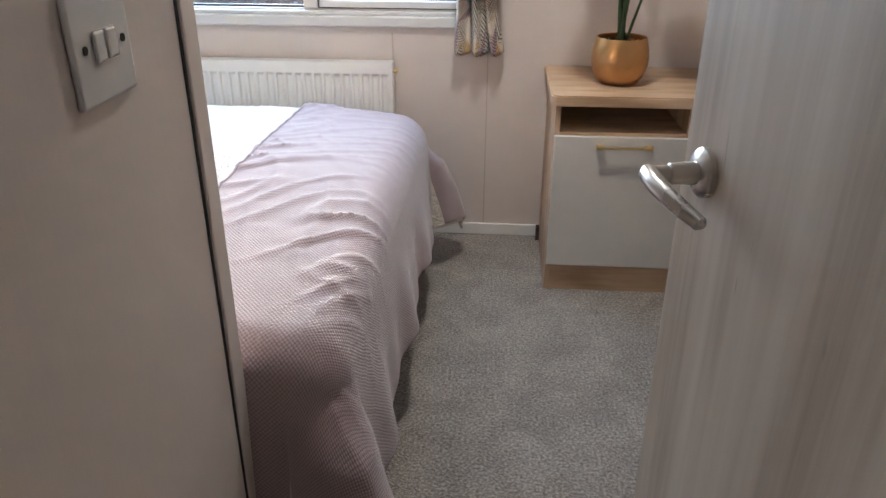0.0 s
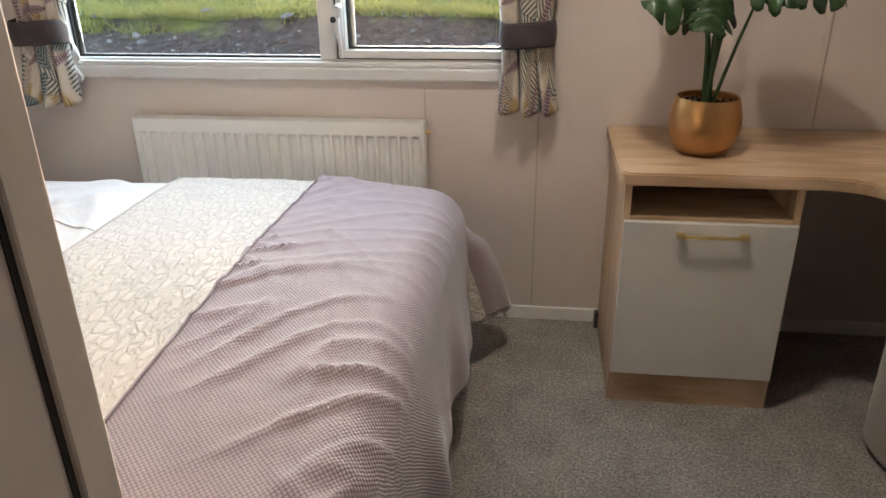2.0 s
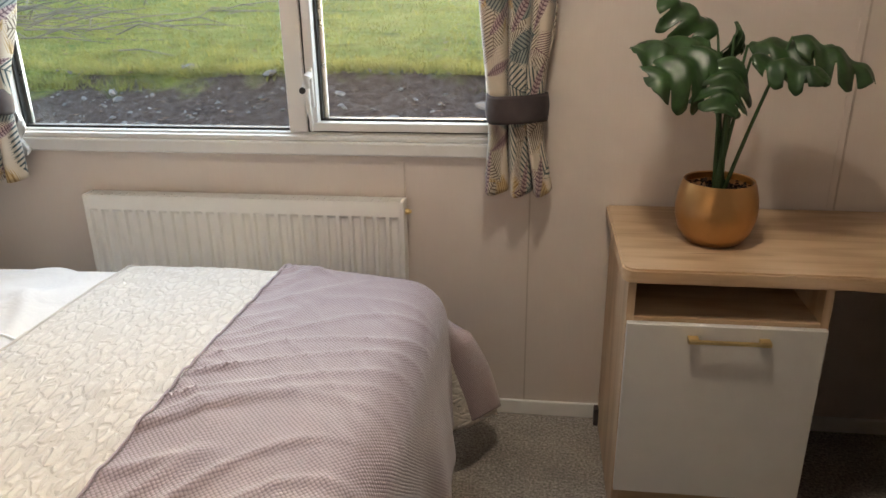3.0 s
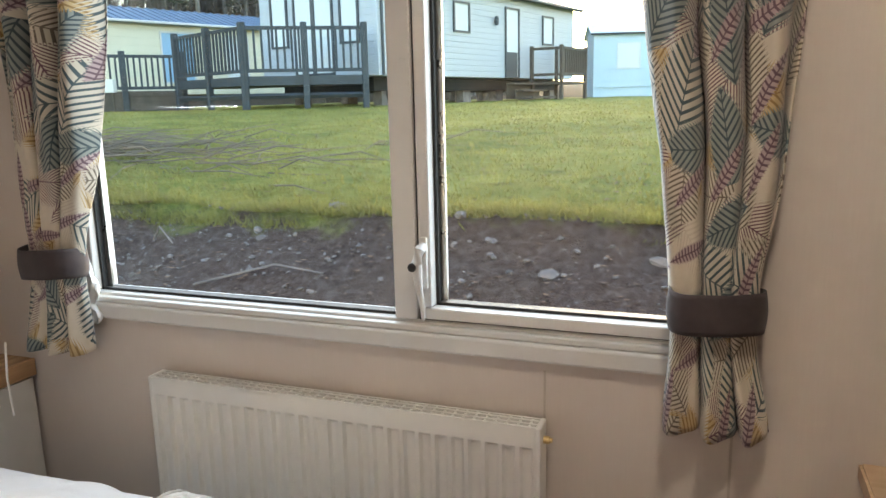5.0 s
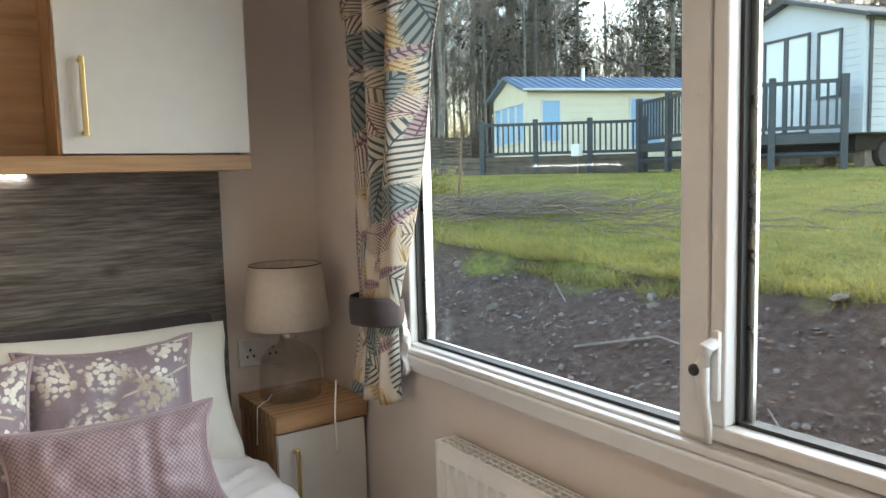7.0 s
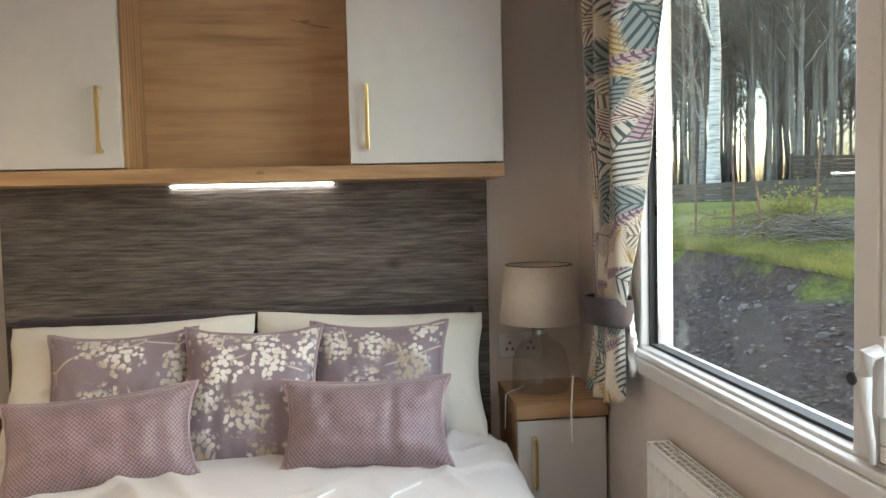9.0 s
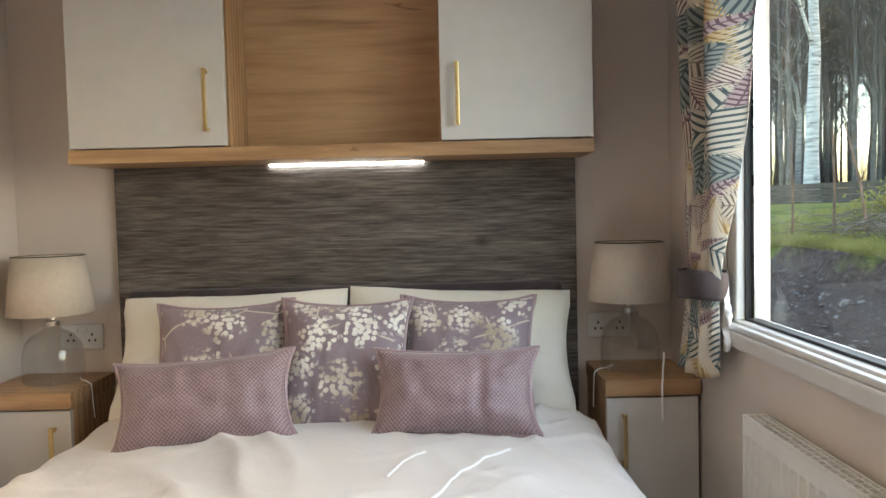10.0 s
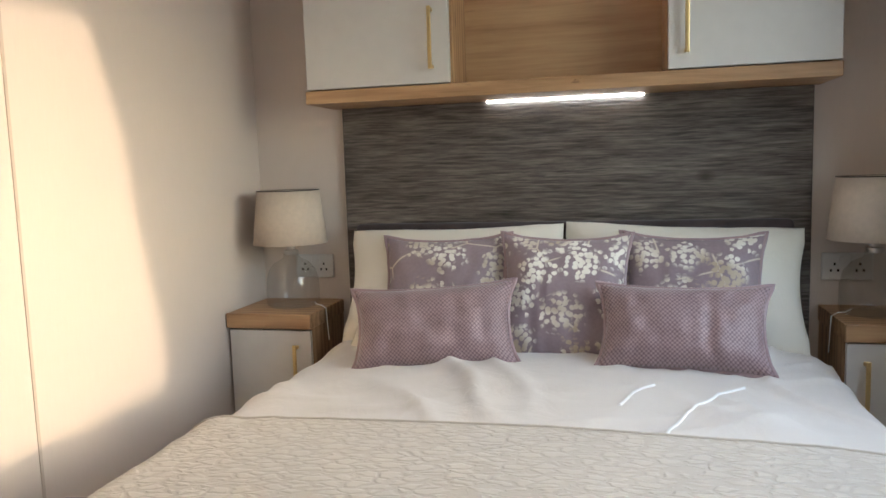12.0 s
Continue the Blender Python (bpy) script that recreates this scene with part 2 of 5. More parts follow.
def blossom_print():
    """Mauve satin with clusters of small pale petals and thin twigs."""
    n = Net("blossom_print")
    uv = n.mapped((1, 1, 1), (0, 0, 0), "UV")
    cluster = n.voronoi(uv, 8.0, "F1", 0.9, "2D")
    petal = n.voronoi(n.vm("ADD", uv, (0.3, 0.7, 0)), 62, "F1", 0.9, "2D")
    rnd = n.node("ShaderNodeSeparateXYZ")
    n.put(rnd.inputs[0], petal.outputs["Color"])
    rim = n.m("ADD", cluster.outputs["Distance"], n.m("MULTIPLY", rnd.outputs[0], 0.35))
    inside = n.step(rim, 0.62, 0.52)
    dot = n.m("MULTIPLY", n.step(petal.outputs["Distance"], 0.56, 0.46), inside)
    pale = n.mix(n.step(n.noise(uv, 5, 2), 0.42, 0.58), (0.47, 0.38, 0.28), (0.83, 0.80, 0.74))
    twig = n.voronoi(n.vm("ADD", uv, n.vm("SCALE", (0, 0, 0))), 6.0, "DISTANCE_TO_EDGE", 1.0, "2D")
    tw = n.m("MULTIPLY", n.step(twig.outputs["Distance"], 0.022, 0.012), n.step(n.noise(uv, 9, 1), 0.48, 0.52))
    base = n.mix(n.noise(uv, 90, 3), (0.235, 0.175, 0.20), (0.315, 0.245, 0.27))
    col = n.mix(tw, base, (0.62, 0.55, 0.46))
    col = n.mix(dot, col, pale)
    n.bump(n.m("ADD", dot, n.m("MULTIPLY", n.noise(uv, 500, 2), 0.3)), 0.2, 0.001)
    return n.done(col, 0.5, sheen=0.2)


def pane_glass(name="window_glass", rim=0.35, base=0.02, clarity=(0.96, 0.975, 0.97)):
    """Thin glass: clear, with a faint mirror image that grows towards the rim."""
    n = Net(name)
    out = n.t.nodes["Material Output"]
    clear, gloss, mixer = n.node("ShaderNodeBsdfTransparent"), n.node("ShaderNodeBsdfGlossy"), n.node("ShaderNodeMixShader")
    clear.inputs[0].default_value = (*clarity, 1)
    gloss.inputs["Roughness"].default_value = 0.02
    lw = n.node("ShaderNodeLayerWeight")
    n.put(mixer.inputs[0], n.m("ADD", n.m("MULTIPLY", n.m("POWER", lw.outputs["Facing"], 4.0), rim), base))
    n.put(mixer.inputs[1], clear.outputs[0])
    n.put(mixer.inputs[2], gloss.outputs[0])
    n.put(out.inputs[0], mixer.outputs[0])
    return n.mat


def emitter(name, color, strength):
    n = Net(name)
    n.bsdf.inputs["Emission Color"].default_value = (*color, 1)
    n.bsdf.inputs["Emission Strength"].default_value = strength
    return n.done((0.9, 0.9, 0.9), 0.4)


OAK = ((0.30, 0.165, 0.075), (0.45, 0.27, 0.135), (0.56, 0.36, 0.19))
PALE_OAK = ((0.36, 0.235, 0.13), (0.50, 0.345, 0.21), (0.59, 0.43, 0.285))
M_WALL, M_CARPET, M_PANEL = wall_paper(), carpet(), dark_panel()
M_OAK_X, M_OAK_Y, M_OAK_Z = (wood("oak_" + "xyz"[i], *OAK, i) for i in range(3))
M_OAKD_X, M_OAKD_Z = (wood("pale_oak_" + "xyz"[i], *PALE_OAK, i, 0.8) for i in (0, 2))
M_DOOR = wood("door_oak", (0.44, 0.355, 0.27), (0.62, 0.525, 0.42), (0.72, 0.635, 0.53), 2, 0.55, 0.5)
M_WHITE = plain("white_paint", (0.80, 0.78, 0.75), 0.4, vary=0.03)
M_UPVC = plain("white_upvc", (0.66, 0.645, 0.625), 0.3, vary=0.02)
M_CEIL = plain("ceiling_white", (0.82, 0.80, 0.77), 0.7, vary=0.03)
M_DOORW = plain("ivory_laminate", (0.63, 0.605, 0.57), 0.42, vary=0.02)
M_RAD = plain("radiator_enamel", (0.83, 0.81, 0.77), 0.35, vary=0.02)
M_DARK = plain("dark_gap", (0.012, 0.011, 0.010), 0.8)
M_RUBBER = plain("black_rubber", (0.02, 0.02, 0.02), 0.6)
M_CHROME = plain("brushed_nickel", (0.62, 0.60, 0.57), 0.28, 1.0, vary=0.05)
M_BRASS = plain("pale_brass", (0.80, 0.62, 0.30), 0.35, 1.0, vary=0.05)
M_GOLD = plain("bronze_gold", (0.52, 0.30, 0.125), 0.36, 1.0, vary=0.12, scale=9, bump=0.12, bscale=60)
M_VELVET = plain("brown_velvet", (0.045, 0.032, 0.032), 0.85, vary=0.35, scale=14, sheen=0.12, bump=0.1)
M_SHADE = plain("linen_shade", (0.56, 0.48, 0.40), 0.85, vary=0.05, scale=60, bump=0.2, bscale=500)
M_STOOL = plain("beige_fabric", (0.40, 0.345, 0.29), 0.95, vary=0.14, scale=150, bump=0.5, bscale=400, sheen=0.3)
M_DUVET = cotton("white_cotton", (0.74, 0.70, 0.66), 0.35)
M_PILLOW = cotton("cream_cotton", (0.76, 0.72, 0.63), 0.4)
M_MAUVE = weave("mauve_waffle", (0.40, 0.305, 0.31), (0.19, 0.135, 0.14), 170, 0.72)
M_SATIN = weave("mauve_satin_weave", (0.37, 0.265, 0.28), (0.15, 0.09, 0.10), 120, 0.40, sheen=0.3)
M_CREAM = knit_bump("cream_quilt", (0.64, 0.585, 0.51), (0.42, 0.365, 0.31))
M_CURTAIN, M_BLOSSOM = curtain_print(), blossom_print()
M_GLASS, M_PANE = pane_glass("clear_glass", 0.8, 0.08, (0.95, 0.96, 0.955)), pane_glass()
M_LED = emitter("led_diffuser", (0.97, 1.0, 0.98), 5)
M_VOILE = plain("white_voile", (0.86, 0.86, 0.85), 0.9, vary=0.03)

# ---- mesh helpers ----


def box(bm, x0, x1, y0, y1, z0, z1, bevel=0.0, seg=2):
    made = bmesh.ops.create_cube(bm, size=1.0, matrix=Matrix.Translation(((x0 + x1) / 2, (y0 + y1) / 2, (z0 + z1) / 2)) @ Matrix.Diagonal((x1 - x0, y1 - y0, z1 - z0, 1)))
    if bevel:
        edges = list({e for v in made["verts"] for e in v.link_edges})
        bmesh.ops.bevel(bm, geom=edges, offset=bevel, segments=seg, affect="EDGES", profile=0.5)
    return bm


def boxm(*a, **k):
    return box(bmesh.new(), *a, **k)


def lathe(bm, profile, m=Matrix(), n=32):
    rings = []
    for r, z in profile:
        rings.append([bm.verts.new(m @ Vector((r * math.cos(2 * math.pi * i / n), r * math.sin(2 * math.pi * i / n), z))) for i in range(n)])
    for a, b in zip(rings, rings[1:]):
        for i in range(n):
            bm.faces.new((a[i], a[(i + 1) % n], b[(i + 1) % n], b[i]))
    for ring, flip in ((rings[0], True), (rings[-1], False)):
        if (ring[0].co - ring[n // 2].co).length > 1e-4:
            bm.faces.new(ring[::-1] if flip else ring)
    return bm


def tube(bm, pts, radii, n=8):
    """A round bar along pts."""
    pts = [Vector(p) for p in pts]
    rings = []
    for i, p in enumerate(pts):
        d = (pts[min(i + 1, len(pts) - 1)] - pts[max(i - 1, 0)]).normalized()
        side = d.cross(Vector((0.13, 0.2, 0.97)) if abs(d.z) < 0.95 else Vector((1, 0.1, 0))).normalized()
        up = side.cross(d)
        r = radii[i] if isinstance(radii, (list, tuple)) else radii
        rings.append([bm.verts.new(p + r * (math.cos(2 * math.pi * k / n) * side + math.sin(2 * math.pi * k / n) * up)) for k in range(n)])
    for a, b in zip(rings, rings[1:]):
        for k in range(n):
            bm.faces.new((a[k], a[(k + 1) % n], b[(k + 1) % n], b[k]))
    bm.faces.new(rings[0][::-1])
    bm.faces.new(rings[-1])
    return bm


def sheet(f, nu, nv, uv=None, bm=None):
    """A grid of f(u, v) for u, v in 0..1; uv gives texture metres."""
    bm = bm or bmesh.new()
    lay = bm.loops.layers.uv.verify()
    vs = [[bm.verts.new(f(i / nu, j / nv)) for j in range(nv + 1)] for i in range(nu + 1)]
    for i in range(nu):
        for j in range(nv):
            face = bm.faces.new((vs[i][j], vs[i + 1][j], vs[i + 1][j + 1], vs[i][j + 1]))
            for lp, (a, b) in zip(face.loops, ((i, j), (i + 1, j), (i + 1, j + 1), (i, j + 1))):
                lp[lay].uv = uv(a / nu, b / nv) if uv else (a / nu, b / nv)
    return bm


def place_of(ob):
    p = Vector()
    while ob is not None:
        p += ob.location
        ob = ob.parent
    return p


def part(name, bm, material, parent=None, label="", smooth=False, thick=0.0):
    """Links a bmesh given in world metres as one mesh object under a thing or a part."""
    me = bpy.data.meshes.new(name)
    bmesh.ops.recalc_face_normals(bm, faces=bm.faces)
    if parent is not None:
        bmesh.ops.translate(bm, verts=bm.verts, vec=-place_of(parent))
    bm.to_mesh(me)
    bm.free()
    me.materials.append(material)
    if smooth:
        me.shade_smooth()
        me.set_sharp_from_angle(angle=radians(40))
    ob = new(name, me)
    ob.parent = parent
    if thick:
        mod = ob.modifiers.new("thickness", "SOLIDIFY")
        mod.thickness, mod.offset = thick, 0.0
    if label:
        ob["label"] = label
    return ob


def thing(name, at, label, category, group=""):
    ob = new(name)
    ob.location = at
    ob.empty_display_size = 0.1
    return tagged(ob, label, category, group)


def structure(name, bm, material, label, category, parent=None):
    return tagged(part(name, bm, material, parent), label, category, kind="structure")


def nz(x, y, z=0.0):
    return noise.noise(Vector((x, y, z)))

# ---- the room ----
XW, YW, YS, XE = -2.15, 3.02, 0.842, 1.32
WX0, WX1, WZ0, WZ1 = -1.665, -0.065, 0.89, 2.0   # window opening
structure("floor", boxm(-2.3, 1.45, -1.6, 3.16, -0.06, 0.0), M_CARPET, "grey-beige flecked twist-pile carpet over the whole floor", "floor")
structure("ceiling", boxm(-2.3, 1.45, -1.6, 3.16, CEIL, CEIL + 0.06), M_CEIL, "plain white ceiling panel", "ceiling")

bm = bmesh.new()
box(bm, -2.3, WX0, YW, YW + 0.12, 0, CEIL)
box(bm, WX1, 1.45, YW, YW + 0.12, 0, CEIL)
box(bm, WX0, WX1, YW, YW + 0.12, 0, WZ0)
box(bm, WX0, WX1, YW, YW + 0.12, WZ1, CEIL)
wall_n = structure("wall_north", bm, M_WALL, "beige textured wallpaper panelling around the window", "wall")
wall_w = structure("wall_west", boxm(-2.3, XW, 0.8, YW, 0, CEIL), M_WALL, "beige textured wallpaper panelling behind the bed", "wall")
wall_s = structure("wall_south", boxm(XW, -0.49, YS - 0.06, YS, 0, CEIL), M_WALL, "beige textured wallpaper panelling with a warm sun patch", "wall")
structure("wall_east", boxm(XE, 1.45, 0.2, YW, 0, CEIL), M_WALL, "beige textured wallpaper panelling beside the desk", "wall")
# the partition beside the doorway
PART_M = Matrix.Translation((-0.405, 1.152, 0)) @ Matrix.Rotation(radians(0.6), 4, "Z")


def at_partition(bm):
    bmesh.ops.transform(bm, matrix=PART_M, verts=bm.verts)
    return bm


wall_p = structure("wall_partition", at_partition(boxm(-0.085, -0.005, -2.65, -0.007, 0, CEIL)), M_WALL, "beige papered partition beside the doorway", "wall")
bm = bmesh.new()
box(bm, 0.34, 1.45, 0.2, 0.26, 0, CEIL)
box(bm, -0.4, 0.34, 0.2, 0.26, 2.02, CEIL)
structure("wall_door", bm, M_WALL, "beige papered wall around the bedroom doorway", "wall")
structure("wall_hall_east", boxm(0.55, 0.62, -1.5, 0.2, 0, CEIL), M_WALL, "beige papered hallway wall", "wall")
structure("wall_hall_end", boxm(-0.49, 0.62, -1.6, -1.5, 0, CEIL), M_WALL, "beige papered hallway end wall", "wall")


def seam(x0, x1, y0, y1, z0, z1, wall, name="panel_seam"):
    part(name, boxm(x0, x1, y0, y1, z0, z1), M_SEAM, wall)


M_SEAM = plain("seam_strip", (0.50, 0.43, 0.37), 0.5)
for x, top in ((-0.402, 0.83), (-0.033, CEIL), (0.808, CEIL)):
    seam(x - 0.0025, x + 0.0025, YW - 0.0025, YW, 0.05, top, wall_n)
    if top > 1:
        part("cover_strip", boxm(x - 0.02, x - 0.004, YW - 0.0022, YW, 0.05, top), M_WALL, wall_n)
seam(-1.02, -1.012, YS, YS + 0.0025, 0.0, CEIL, wall_s)
# end trim of the partition with its dark joint
part("end_trim", at_partition(boxm(-0.09, 0.0, -0.05, 0.0, 0, CEIL, bevel=0.004)), M_WALL, wall_p)
part("dark_joint", at_partition(boxm(-0.008, -0.0035, -0.058, -0.0505, 0, CEIL)), M_DARK, wall_p)

for i, a in enumerate(((XW, 1.32, YW - 0.012, YW, 0, 0.05), (XE - 0.012, XE, 0.26, YW - 0.012, 0, 0.05), (XW, -0.495, YS, YS + 0.012, 0, 0.05))):
    structure("baseboard", boxm(*a, bevel=0.003), M_WHITE, "narrow white painted skirting board", "baseboard")

# ---- window ----
win = thing("window_1", (-0.86, YW + 0.03, WZ0), "white double-glazed window with one fixed and one opening sash", "window")
win["kind"] = "structure"
FY0, FY1 = YW + 0.005, YW + 0.085
bm = bmesh.new()
box(bm, WX0, WX1, FY0, FY1, WZ0, 0.916, 0.004)
box(bm, WX0, WX1, FY0, FY1, WZ1 - 0.05, WZ1, 0.004)
box(bm, WX0, WX0 + 0.06, FY0, FY1, 0.916, WZ1 - 0.05, 0.004)
box(bm, WX1 - 0.05, WX1, FY0, FY1, 0.916, WZ1 - 0.05, 0.004)
box(bm, -0.741, -0.686, FY0 - 0.006, FY1, 0.916, WZ1 - 0.05, 0.004)
part("window_frame", bm, M_UPVC, win)
# the opening sash stands proud of the frame
sash = bmesh.new()
S0, S1, SZ0, SZ1 = -0.680, WX1 - 0.054, 0.920, WZ1 - 0.054
for a in ((S0, S1, SZ0, SZ0 + 0.026), (S0, S1, SZ1 - 0.045, SZ1), (S0, S0 + 0.028, SZ0 + 0.026, SZ1 - 0.045), (S1 - 0.036, S1, SZ0 + 0.026, SZ1 - 0.045)):
    box(sash, a[0], a[1], FY0 - 0.008, FY1 - 0.02, a[2], a[3], 0.004)
sash_ob = part("sash", sash, M_UPVC, win)
part("rubber_joint", boxm(-0.686, -0.680, FY0 + 0.004, FY1, 0.916, WZ1 - 0.05), M_DARK, win)
part("rubber_joint", boxm(-0.680, S1, FY0 + 0.004, FY1, 0.916, 0.920), M_DARK, win)
for name, x0, x1, z0, z1, own in (("fixed", WX0 + 0.06, -0.741, 0.916, WZ1 - 0.05, win), ("opening", S0 + 0.028, S1 - 0.036, SZ0 + 0.026, SZ1 - 0.045, sash_ob)):
    g = bmesh.new()
    for a in ((x0, x1, z0, z0 + 0.007), (x0, x1, z1 - 0.007, z1), (x0, x0 + 0.007, z0, z1), (x1 - 0.007, x1, z0, z1)):
        box(g, a[0], a[1], FY0 + 0.022, FY0 + 0.05, a[2], a[3])
    part("gasket", g, M_RUBBER, own)
    p = part("pane", boxm(x0, x1, FY0 + 0.034, FY0 + 0.038, z0, z1), M_PANE, own)
    p.visible_shadow = False
    part("spacer_bar", boxm(x0 + 0.007, x0 + 0.02, FY0 + 0.039, FY0 + 0.047, z0 + 0.007, z1), M_CHROME, own)
# casement handle
h = bmesh.new()
box(h, -0.672, -0.656, FY0 - 0.020, FY0 - 0.008, 0.99, 1.105, 0.005)
tube(h, ((-0.664, FY0 - 0.020, 1.085), (-0.666, FY0 - 0.036, 1.08), (-0.672, FY0 - 0.040, 1.05), (-0.668, FY0 - 0.038, 1.00), (-0.664, FY0 - 0.032, 0.955), (-0.663, FY0 - 0.030, 0.925)), (0.010, 0.012, 0.013, 0.008, 0.006, 0.004), 12)
wh = part("window_handle", h, M_UPVC, win, "white casement handle with a black lock button", True)
part("lock_button", lathe(bmesh.new(), ((0.0095, 0), (0.0095, 0.006), (0.007, 0.008)), pose(-0.677, FY0 - 0.048, 1.045, 90), 16), M_RUBBER, wh)
# inner sill trim
bm = bmesh.new()
box(bm, WX0 - 0.03, WX1 + 0.02, YW - 0.022, YW + 0.006, 0.852, 0.893, 0.006)
box(bm, WX0 - 0.03, WX1 + 0.03, YW - 0.014, YW + 0.006, 0.893, 0.909, 0.004)
part("window_sill", bm, M_UPVC, win)
for x0, x1 in ((WX0 - 0.03, WX0 + 0.004), (WX1 - 0.004, WX1 + 0.03)):
    part("side_trim", boxm(x0, x1, YW - 0.014, YW + 0.004, 0.909, WZ1 + 0.03, bevel=0.004), M_UPVC, win)

# ---- curtains ----


def curtain(label, levels, flip):
    """levels: (z, x left, x right) from top to bottom."""
    th = thing("curtain", ((levels[0][1] + levels[0][2]) / 2, YW - 0.07, levels[-1][0]), label, "curtain", "curtains at the window")

    def width(z):
        for (za, a0, a1), (zb, b0, b1) in zip(levels, levels[1:]):
            if za >= z >= zb:
                k = (za - z) / (za - zb)
                k = k * k * (3 - 2 * k) * 0.5 + k * 0.5
                return a0 + (b0 - a0) * k, a1 + (b1 - a1) * k
        return levels[-1][1:]

    top, low = levels[0][0], levels[-1][0]

    def f(u, v):
        z = top + (low - top) * v
        a, b = width(z)
        # folds close up towards the tie
        k = abs(z - 1.0)
        amp = 0.012 + 0.030 * min(1.0, k / 0.5)
        ph = 2 * math.pi * (3.1 * u + 0.12 * math.sin(5 * u + 2 * z) + (0.3 if flip else 0))
        bulge = 0.018 * math.sin(math.pi * u)
        y = YW - 0.062 + amp * math.sin(ph) + 0.4 * amp * math.sin(2 * ph + 1 + 3 * z) - bulge
        x = a + (b - a) * u + 0.008 * math.sin(ph + 1.3) + 0.004 * nz(u * 6, z * 7, flip)
        if v > 0.999:
            z += 0.006 * math.sin(ph * 1.0)
        return Vector((x, min(y, YW - 0.012), z))

    part("cloth", sheet(f, 120, 90, lambda u, v: (u * 0.56 + flip * 0.37, v * (top - low))), M_CURTAIN, th, "", True, 0.003)
    a, b = width(1.0)
    c, hw = (a + b) / 2, (b - a) / 2 + 0.006

    def band(u, v):
        ang = 2 * math.pi * u
        z = 0.972 + 0.075 * v + 0.004 * math.sin(ang * 2)
        puff = 1 + 0.05 * math.sin(math.pi * v)
        return Vector((c + hw * puff * math.copysign(abs(math.cos(ang)) ** 0.7, math.cos(ang)), min(YW - 0.066 - 0.054 * puff * math.copysign(abs(math.sin(ang)) ** 0.8, math.sin(ang)), YW - 0.006), z))

    tie = sheet(band, 48, 8)
    bmesh.ops.remove_doubles(tie, verts=tie.verts, dist=0.0003)
    part("tie_back", tie, M_VELVET, th, "dark brown velvet tie-back", True, 0.004)
    return th


curtain("cream cotton curtain printed with grey-green, plum and ochre leaves, tied back", ((1.97, -1.80, -1.34), (1.62, -1.750, -1.455), (1.27, -1.748, -1.515), (1.06, -1.740, -1.57), (1.0, -1.740, -1.58), (0.94, -1.745, -1.58), (0.775, -1.785, -1.57)), 0)
curtain("cream cotton curtain printed with blue-grey fern and ochre leaves, tied back", ((1.97, -0.36, 0.11), (1.54, -0.220, 0.047), (1.26, -0.176, 0.030), (1.05, -0.152, 0.002), (0.985, -0.148, 0.0), (0.93, -0.148, 0.004), (0.77, -0.154, 0.033)), 1)
pole = thing("curtain_pole", (-0.86, YW - 0.07, 2.03), "slim white curtain track above the window", "curtain track")
part("track", boxm(-1.95, 0.25, YW - 0.085, YW - 0.05, 1.97, 2.005, bevel=0.004), M_WHITE, pole)
for x in (-1.85, -0.86, 0.13):
    part("bracket", boxm(x - 0.012, x + 0.012, YW - 0.05, YW, 1.975, 2.0), M_WHITE, pole)
# voile tail caught behind the curtain
def voile(u, v):
    return Vector((-1.60 + 0.03 * u + 0.012 * math.sin(9 * v), YW - 0.03 + 0.008 * math.sin(12 * u + 5 * v), 0.84 + 0.19 * v * (1 - 0.5 * u)))
vo = thing("voile_tail", (-1.6, YW - 0.03, 0.84), "crumpled end of a white voile behind the curtain", "voile")
part("voile", sheet(voile, 12, 12), M_VOILE, vo, "", True, 0.002)
part("cord", tube(bmesh.new(), ((-1.79, YW - 0.13, 0.80), (-1.795, YW - 0.135, 0.70), (-1.79, YW - 0.135, 0.60)), 0.003, 6), M_VOILE, vo)

# ---- radiator ----
rad = thing("radiator", (-0.9, YW - 0.05, 0.12), "white enamelled panel radiator under the window", "radiator")
RX0, RX1, RZ0, RZ1, RY0, RY1 = -1.397, -0.396, 0.135, 0.725, 2.955, 3.012


def rad_front(u, v):
    x, z = RX0 + 0.012 + (RX1 - RX0 - 0.024) * u, RZ0 + 0.004 + (RZ1 - RZ0 - 0.008) * v
    k = (u * 26) % 1.0
    groove = min(1.0, max(0.0, (abs(k - 0.5) - 0.24) / 0.07))
    ends = min(1.0, max(0.0, min(v - 0.045, 0.935 - v) / 0.02))
    return Vector((x, RY0 + 0.001 + 0.013 * (1 - groove) * ends * (1 if 0 < u < 1 else 0), z))


part("front_panel", sheet(rad_front, 208, 60), M_RAD, rad, "", True)
part("back_panel", boxm(RX0 + 0.01, RX1 - 0.01, RY1 - 0.012, RY1, RZ0, RZ1 - 0.02), M_RAD, rad)
for x0, x1 in ((RX0, RX0 + 0.012), (RX1 - 0.012, RX1)):
    part("side_cover", boxm(x0, x1, RY0, RY1, RZ0, RZ1 + 0.003, bevel=0.003), M_RAD, rad)
grille = bmesh.new()
for y in (RY0 + 0.004, RY0 + 0.020, RY0 + 0.037, RY1 - 0.007):
    box(grille, RX0 + 0.012, RX1 - 0.012, y, y + 0.004, RZ1 - 0.006, RZ1 + 0.002)
for i in range(40):
    x = RX0 + 0.03 + i * (RX1 - RX0 - 0.06) / 39
    box(grille, x, x + 0.005, RY0 + 0.004, RY1 - 0.004, RZ1 - 0.007, RZ1)
part("top_grille", grille, M_RAD, rad)
